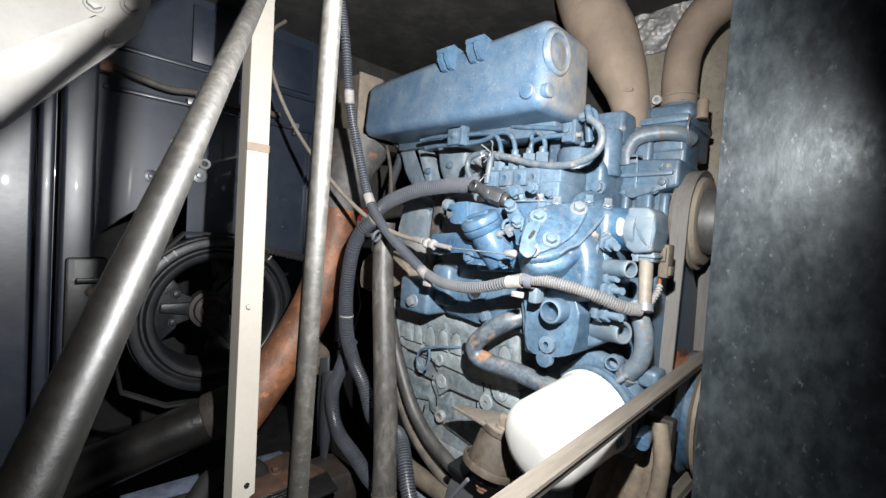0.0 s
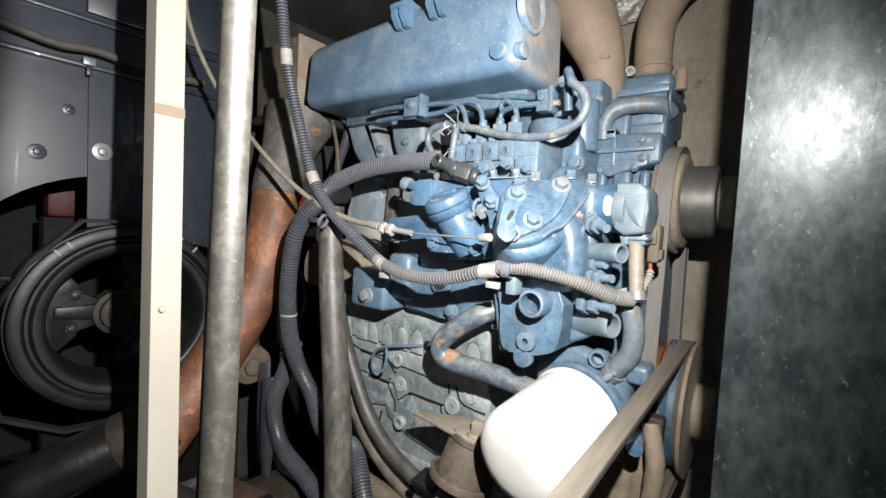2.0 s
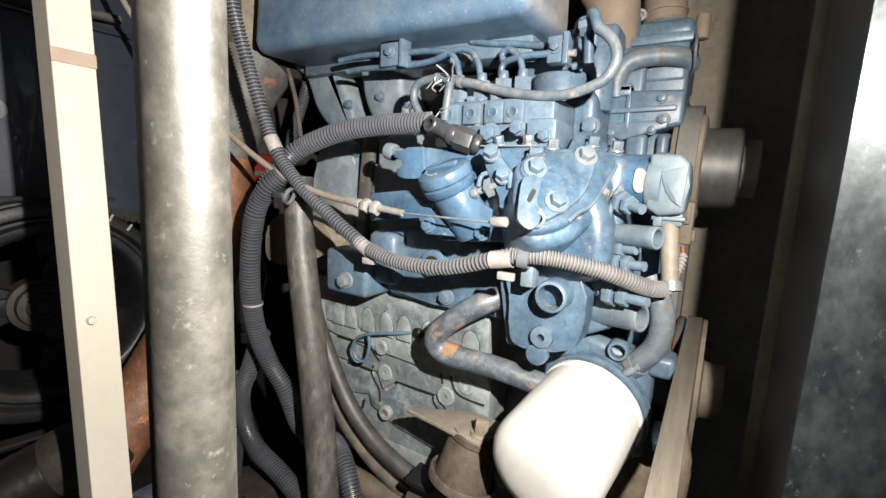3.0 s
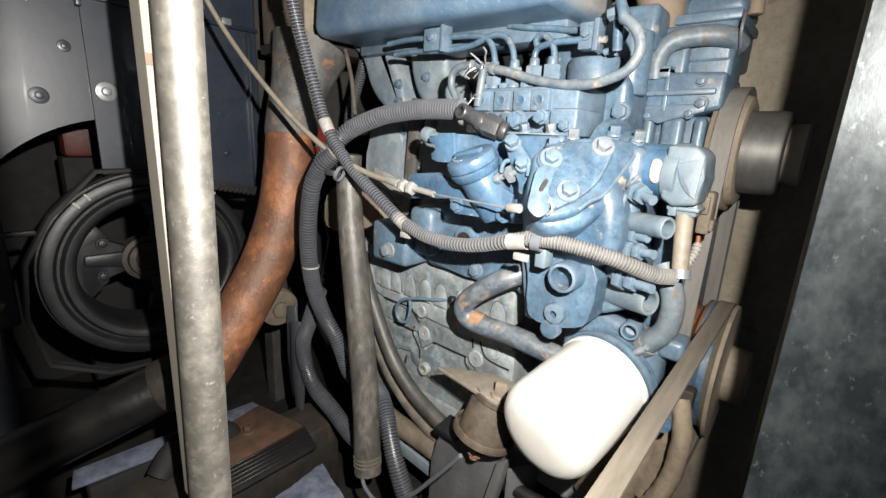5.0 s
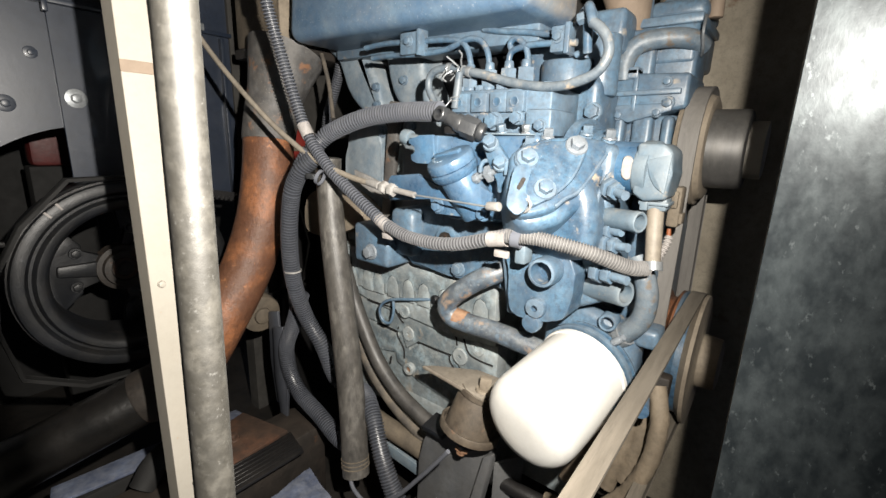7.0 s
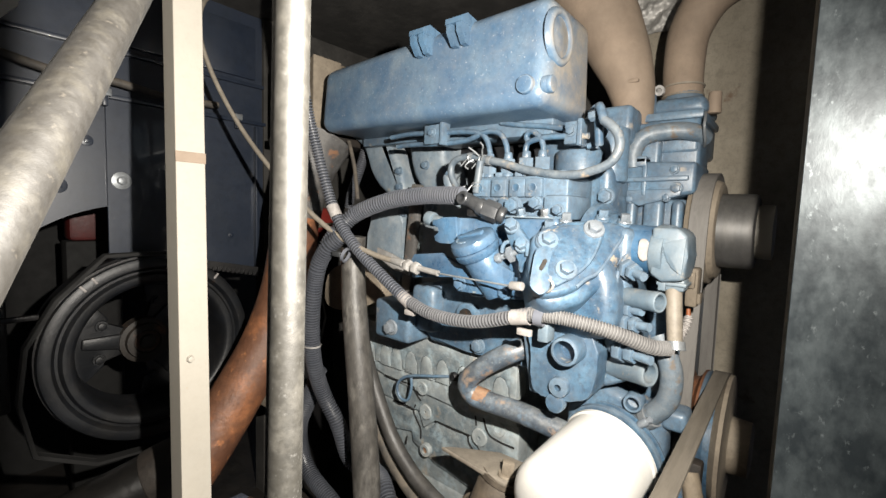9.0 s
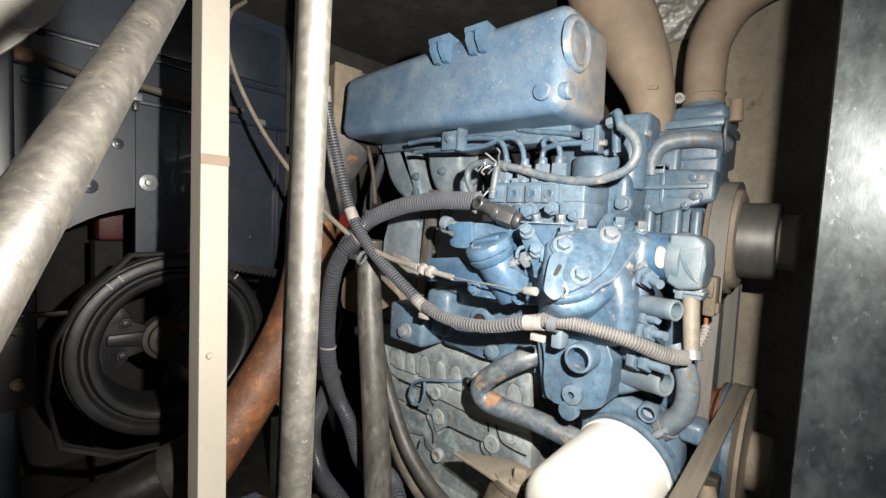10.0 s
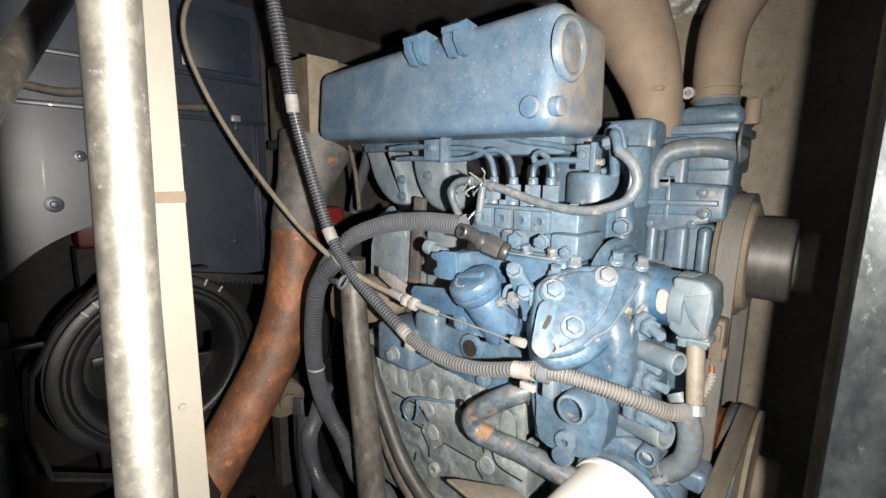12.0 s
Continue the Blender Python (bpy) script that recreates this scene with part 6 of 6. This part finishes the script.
cyl(bm, (-0.25, 1.145, 0.160), (0.310, 0.875, 0.425), 0.042, None, 36, 0.002)
t = solid("black_pipe", bm, BLACK_GLOSS, "thick black painted pipe near the floor", "pipe")
bm = B()
cyl(bm, (0.285, 0.887, 0.4132), (0.345, 0.858, 0.4416), 0.0455, None, 32, 0.003)
part("collar", bm, RUST_DARK, t, "rusty pipe collar")

t = thing("red_tank", (0.745, 1.12, 0.10), "red painted steel tank behind the exhaust", "tank")
bm = B()
box(bm, (0.690, 1.10, 0.765), (0.800, 1.155, 0.852), 0.012, 3)
part("shell", bm, RED_BRIGHT, t)
bm = B()
box(bm, (0.695, 1.105, 0.10), (0.795, 1.150, 0.763), 0.004)
part("stand", bm, BLACK_PAINT, t, "dark steel stand")
bm = B()
box(bm, (0.687, 1.094, 0.800), (0.803, 1.1025, 0.812), 0.002)
part("strap", bm, TAN_DARK, t)
bm = B()
prism(bm, [(0.612, 0.745), (0.650, 0.752), (0.690, 0.770), (0.690, 0.786), (0.655, 0.778), (0.612, 0.764)], Matrix.Translation((0.578, 0, 0)) @ Matrix(((0, 0, -1, 0), (1, 0, 0, 0), (0, 1, 0, 0), (0, 0, 0, 1))), 0.004, 0.001)
solid("pale_strip", bm, CLEARISH, "crumpled pale sheet metal strip behind the cable", "strip")

# ---- engine mount ----
t = thing("engine_mount", (0.55, 0.43, 0.10), "dark steel mount bracket with a brown rubber block", "mount")
bm = B()
prism(bm, [(0.552, 0.514), (0.543, 0.44), (0.538, 0.395), (0.60, 0.385), (0.60, 0.44), (0.565, 0.500)], Matrix.Translation((0, 0, 0.494)), 0.006, 0.002)
part("top_plate", bm, CABLE_TAN, t, "pale dusty steel plate")
ax = Vector((0.24, -0.18, 1.0)).normalized()        # the rubber leans towards the engine's front
mc = Vector((0.556, 0.424, 0.428))
bm = B()
lathe(bm, mc, mc + ax, [(0.0, 0.0), (0.0, 0.0375), (0.052, 0.0335), (0.055, 0.031), (0.057, 0.034), (0.064, 0.034), (0.066, 0.032), (0.066, 0.0)], 36)
part("rubber_block", bm, MOUNT_BROWN, t, "brown cracked rubber block")
bm = B()
lathe(bm, mc, mc + ax, [(-0.004, 0.0), (-0.004, 0.042), (-0.002, 0.0450), (0.008, 0.0455), (0.0095, 0.0445), (0.0085, 0.0415), (0.002, 0.040), (0.001, 0.036)], 40)
part("cup", bm, MOUNT_BROWN, t, "flanged rusty steel cup")
bm = B()
cyl(bm, mc - ax * 0.020, mc - ax * 0.006, 0.027, None, 6, 0.002)
part("mount_washer", bm, IRON_GREY, t)
bm = B()
cyl(bm, mc - ax * 0.036, mc - ax * 0.020, 0.011, None, 6, 0.001)
cyl(bm, mc - ax * 0.042, mc - ax * 0.036, 0.007, None, 12, 0.001)
part("mount_nut", bm, SCUFF, t, "rusty nut")
bolt((0.556, 0.402, 0.500), (0.1, -0.05, 1), 0.018, t, TAN_STEEL, "bolt", 1.4, 1.1)
bm = B()
side_plate(bm, 0.576, 0.006, [(0.387, 0.397), (0.470, 0.400), (0.506, 0.398), (0.516, 0.372), (0.528, 0.345), (0.538, 0.302), (0.540, 0.164), (0.546, 0.10), (0.444, 0.10), (0.430, 0.165)], 0.001)
part("front_web", bm, BRACKET_DARK, t, "dark grey steel web")
bm = B()
prism(bm, [(0.402, 0.386), (0.386, 0.398), (0.430, 0.160), (0.442, 0.10), (0.468, 0.10), (0.456, 0.145)], Matrix.Translation((0.5755, 0, 0)) @ Matrix(((0, 0, -1, 0), (1, 0, 0, 0), (0, 1, 0, 0), (0, 0, 0, 1))), 0.012, 0.001)
part("rib", bm, BRACKET_DARK, t)
bm = B()
prism(bm, [(0.5825, 0.388), (0.625, 0.366), (0.625, 0.372), (0.5825, 0.394)], Matrix.Translation((0, 0, 0.10)), 0.27, 0.001)
part("side_web", bm, BRACKET_DARK, t)
bm = B()
box(bm, (0.552, 0.470, 0.388), (0.590, 0.512, 0.398), 0.002, 2, pose(0, 0, 0, 0, -8, 0))
part("top_tab", bm, IRON_GREY, t)

# ---- low clutter ----
bm = B()
box(bm, (0.20, 0.50, 0.10), (0.62, 0.56, 0.20), 0.004, 2, pose(0, 0, 0, 0, 0, 0))
box(bm, (0.42, 0.10, 0.10), (0.50, 0.56, 0.195), 0.004)
solid("cross_member", bm, RUST_DARK, "oily rusted steel cross member under the engine", "beam")
bm = B()
front_plate(bm, 0.78, 0.10, [(0.12, 0.10), (0.56, 0.10), (0.56, 0.262), (0.54, 0.268), (0.14, 0.268)], 0.004)
solid("rusty_channel", bm, RUST_DARK, "rusty oily steel channel on the floor", "beam")
bm = B()
prism(bm, [(0.322, 0.795), (0.375, 0.905), (0.465, 0.925), (0.492, 0.805)], Matrix.Translation((0, 0, 0.2695)), 0.008, 0.001)
t = tagged(new("rust_plate", finish("rust_plate", bm, RUST_PLATE)), "dark rusted steel plate with a bolt head", "plate")
bolt((0.41, 0.86, 0.2775), (0, 0, 1), 0.018, t, RUST_PLATE)
t = thing("ribbed_plate", (0.40, 0.75, 0.26), "black ribbed plastic plate beside the sheet", "plate")
bm = B()
prism(bm, [(0.300, 0.735), (0.318, 0.790), (0.495, 0.800), (0.480, 0.735)], Matrix.Translation((0, 0, 0.2695)), 0.006, 0.001)
part("plate", bm, BLACK_PAINT, t)
for k in range(6):
    bm = B()
    y = 0.742 + 0.0095 * k
    box(bm, (0.318, y, 0.2756), (0.482, y + 0.003, 0.2785), 0.0005, 1)
    part("rib", bm, BLACK_PAINT, t)
t = thing("slate_sheet", (0.36, 0.63, 0.22), "torn blue-grey sheet lying on the beams", "sheet")
bm = B()
bmesh.ops.create_grid(bm, x_segments=44, y_segments=34, size=0.5)
for v in bm.verts:
    u, w = v.co.x + 0.5, v.co.y + 0.5
    lo, hi = Vector((0.262, 0.545, 0.236)).lerp(Vector((0.452, 0.570, 0.236)), u), Vector((0.300, 0.712, 0.236)).lerp(Vector((0.487, 0.729, 0.236)), u)
    v.co = lo.lerp(hi, w)
    v.co.xy += Vector((noise.noise(v.co * 40), noise.noise(v.co * 47))) * 0.0015
    v.co.z += 0.006 * noise.noise(v.co * 30) + 0.002 * noise.noise(v.co * 120)
r = bmesh.ops.extrude_face_region(bm, geom=list(bm.faces))
bmesh.ops.translate(bm, vec=(0, 0, -0.006), verts=[g for g in r["geom"] if isinstance(g, bmesh.types.BMVert)])
part("sheet", bm, SLATE, t)
t = thing("blue_strip", (0.33, 0.96, 0.10), "pale blue-grey steel strip on a dark bearer", "strip")
bm = B()
prism(bm, [(0.16, 0.958), (0.470, 0.926), (0.484, 0.950), (0.478, 0.986), (0.17, 1.004)], Matrix.Translation((0, 0, 0.244)), 0.006, 0.001)
part("strip", bm, SLATE, t)
bm = B()
box(bm, (0.18, 0.945, 0.10), (0.46, 0.985, 0.243), 0.003)
part("bearer", bm, PITCH, t)
bm = B()
sweep(bm, [(0.26, 0.86, 0.27), (0.29, 0.87, 0.30), (0.34, 0.88, 0.305), (0.38, 0.88, 0.28), (0.39, 0.88, 0.25)], 0.020, 16)
solid("black_elbow", bm, PITCH, "black rubber elbow by the post", "elbow")
bm = B()
sweep(bm, [(0.605, 0.76, 0.335), (0.605, 0.678, 0.304), (0.605, 0.572, 0.298), (0.605, 0.49, 0.290)], 0.0185, 18, 0.02)
solid("tan_roll", bm, TAN_DARK, "dusty tan rolled steel tube beside the mount", "tube")
bm = B()
box(bm, (0.598, 0.520, 0.244), (0.606, 0.720, 0.268), 0.002, 2, pose(0, 0, 0, 4, 0, 0))
solid("blue_bar", bm, DUSTY_BLUE, "small flat blue bar behind the hose", "bar")
for k, (y0, z0) in enumerate(((0.905, 0.42), (0.87, 0.40))):
    bm = B()
    side_plate(bm, 0.535 - 0.012 * k, 0.006, [(y0 + 0.020, z0 + 0.06), (y0 - 0.016, z0 + 0.07), (y0 - 0.022, z0 - 0.06), (y0 - 0.012, z0 - 0.14), (y0 + 0.010, z0 - 0.15), (y0 + 0.024, z0 - 0.05)], 0.002)
    solid("rubber_flap", bm, CONDUIT_DARK, "dark flat rubber flap hanging beside the exhaust", "flap", "rubber flaps by the exhaust")
# folded boot and hoses under the filter
t = thing("ribbed_boot", (0.63, 0.25, 0.38), "dusty tan folded rubber boot under the oil filter", "boot")
for (y0, z0), (y1, z1), w in (((0.252, 0.53), (0.296, 0.365), 0.016), ((0.236, 0.535), (0.268, 0.370), 0.015), ((0.222, 0.54), (0.243, 0.385), 0.013), ((0.209, 0.54), (0.223, 0.405), 0.011), ((0.198, 0.54), (0.206, 0.435), 0.009)):
    bm = B()
    sweep(bm, [(0.640, y0, z0), (0.628, (y0 + y1) / 2 - 0.004, (z0 + z1) / 2), (0.622, y1, z1)], [w * 0.6, w, w * 0.8], 10, 0.01)
    for v in bm.verts:
        v.co.x = 0.630 + (v.co.x - 0.630) * 0.6
    part("fold", bm, TAN_BOOT, t)
bm = B()
side_plate(bm, 0.645, 0.02, [(0.19, 0.56), (0.31, 0.56), (0.33, 0.36), (0.25, 0.35), (0.195, 0.42)], 0.004)
part("backing", bm, RUST_DARK, t)
bm = B()
sweep(bm, [(0.60, 0.315, 0.338), (0.60, 0.262, 0.350), (0.60, 0.232, 0.381), (0.60, 0.208, 0.420), (0.60, 0.191, 0.473), (0.605, 0.189, 0.525), (0.62, 0.20, 0.56)], 0.0105, 16)
for v in bm.verts:
    v.co += Vector((noise.noise(v.co * 160), noise.noise(v.co * 150 + Vector((3, 1, 2))), noise.noise(v.co * 155))) * 0.0016
solid("rubber_hose", bm, TAN_BOOT, "cracked tan rubber hose curving under the filter", "hose")
bm = B()
sweep(bm, [(0.61, 0.33, 0.315), (0.60, 0.268, 0.328), (0.60, 0.236, 0.352)], 0.009, 14)
solid("rubber_hose", bm, HOSE_DARK, "dark rubber hose below the cracked one", "hose")
bm = B()
cyl(bm, (0.60, 0.42, 0.325), (0.60, 0.304, 0.330), 0.011, None, 18, 0.002)
solid("black_rod", bm, BLACK_PAINT, "glossy black rod under the mount", "rod")
bm = B()
cyl(bm, (0.62, 0.215, 0.545), (0.575, 0.205, 0.545), 0.009, None, 14, 0.001)
solid("blue_stud", bm, BLUE_DEEP, "small blue stud beside the belt", "stud")
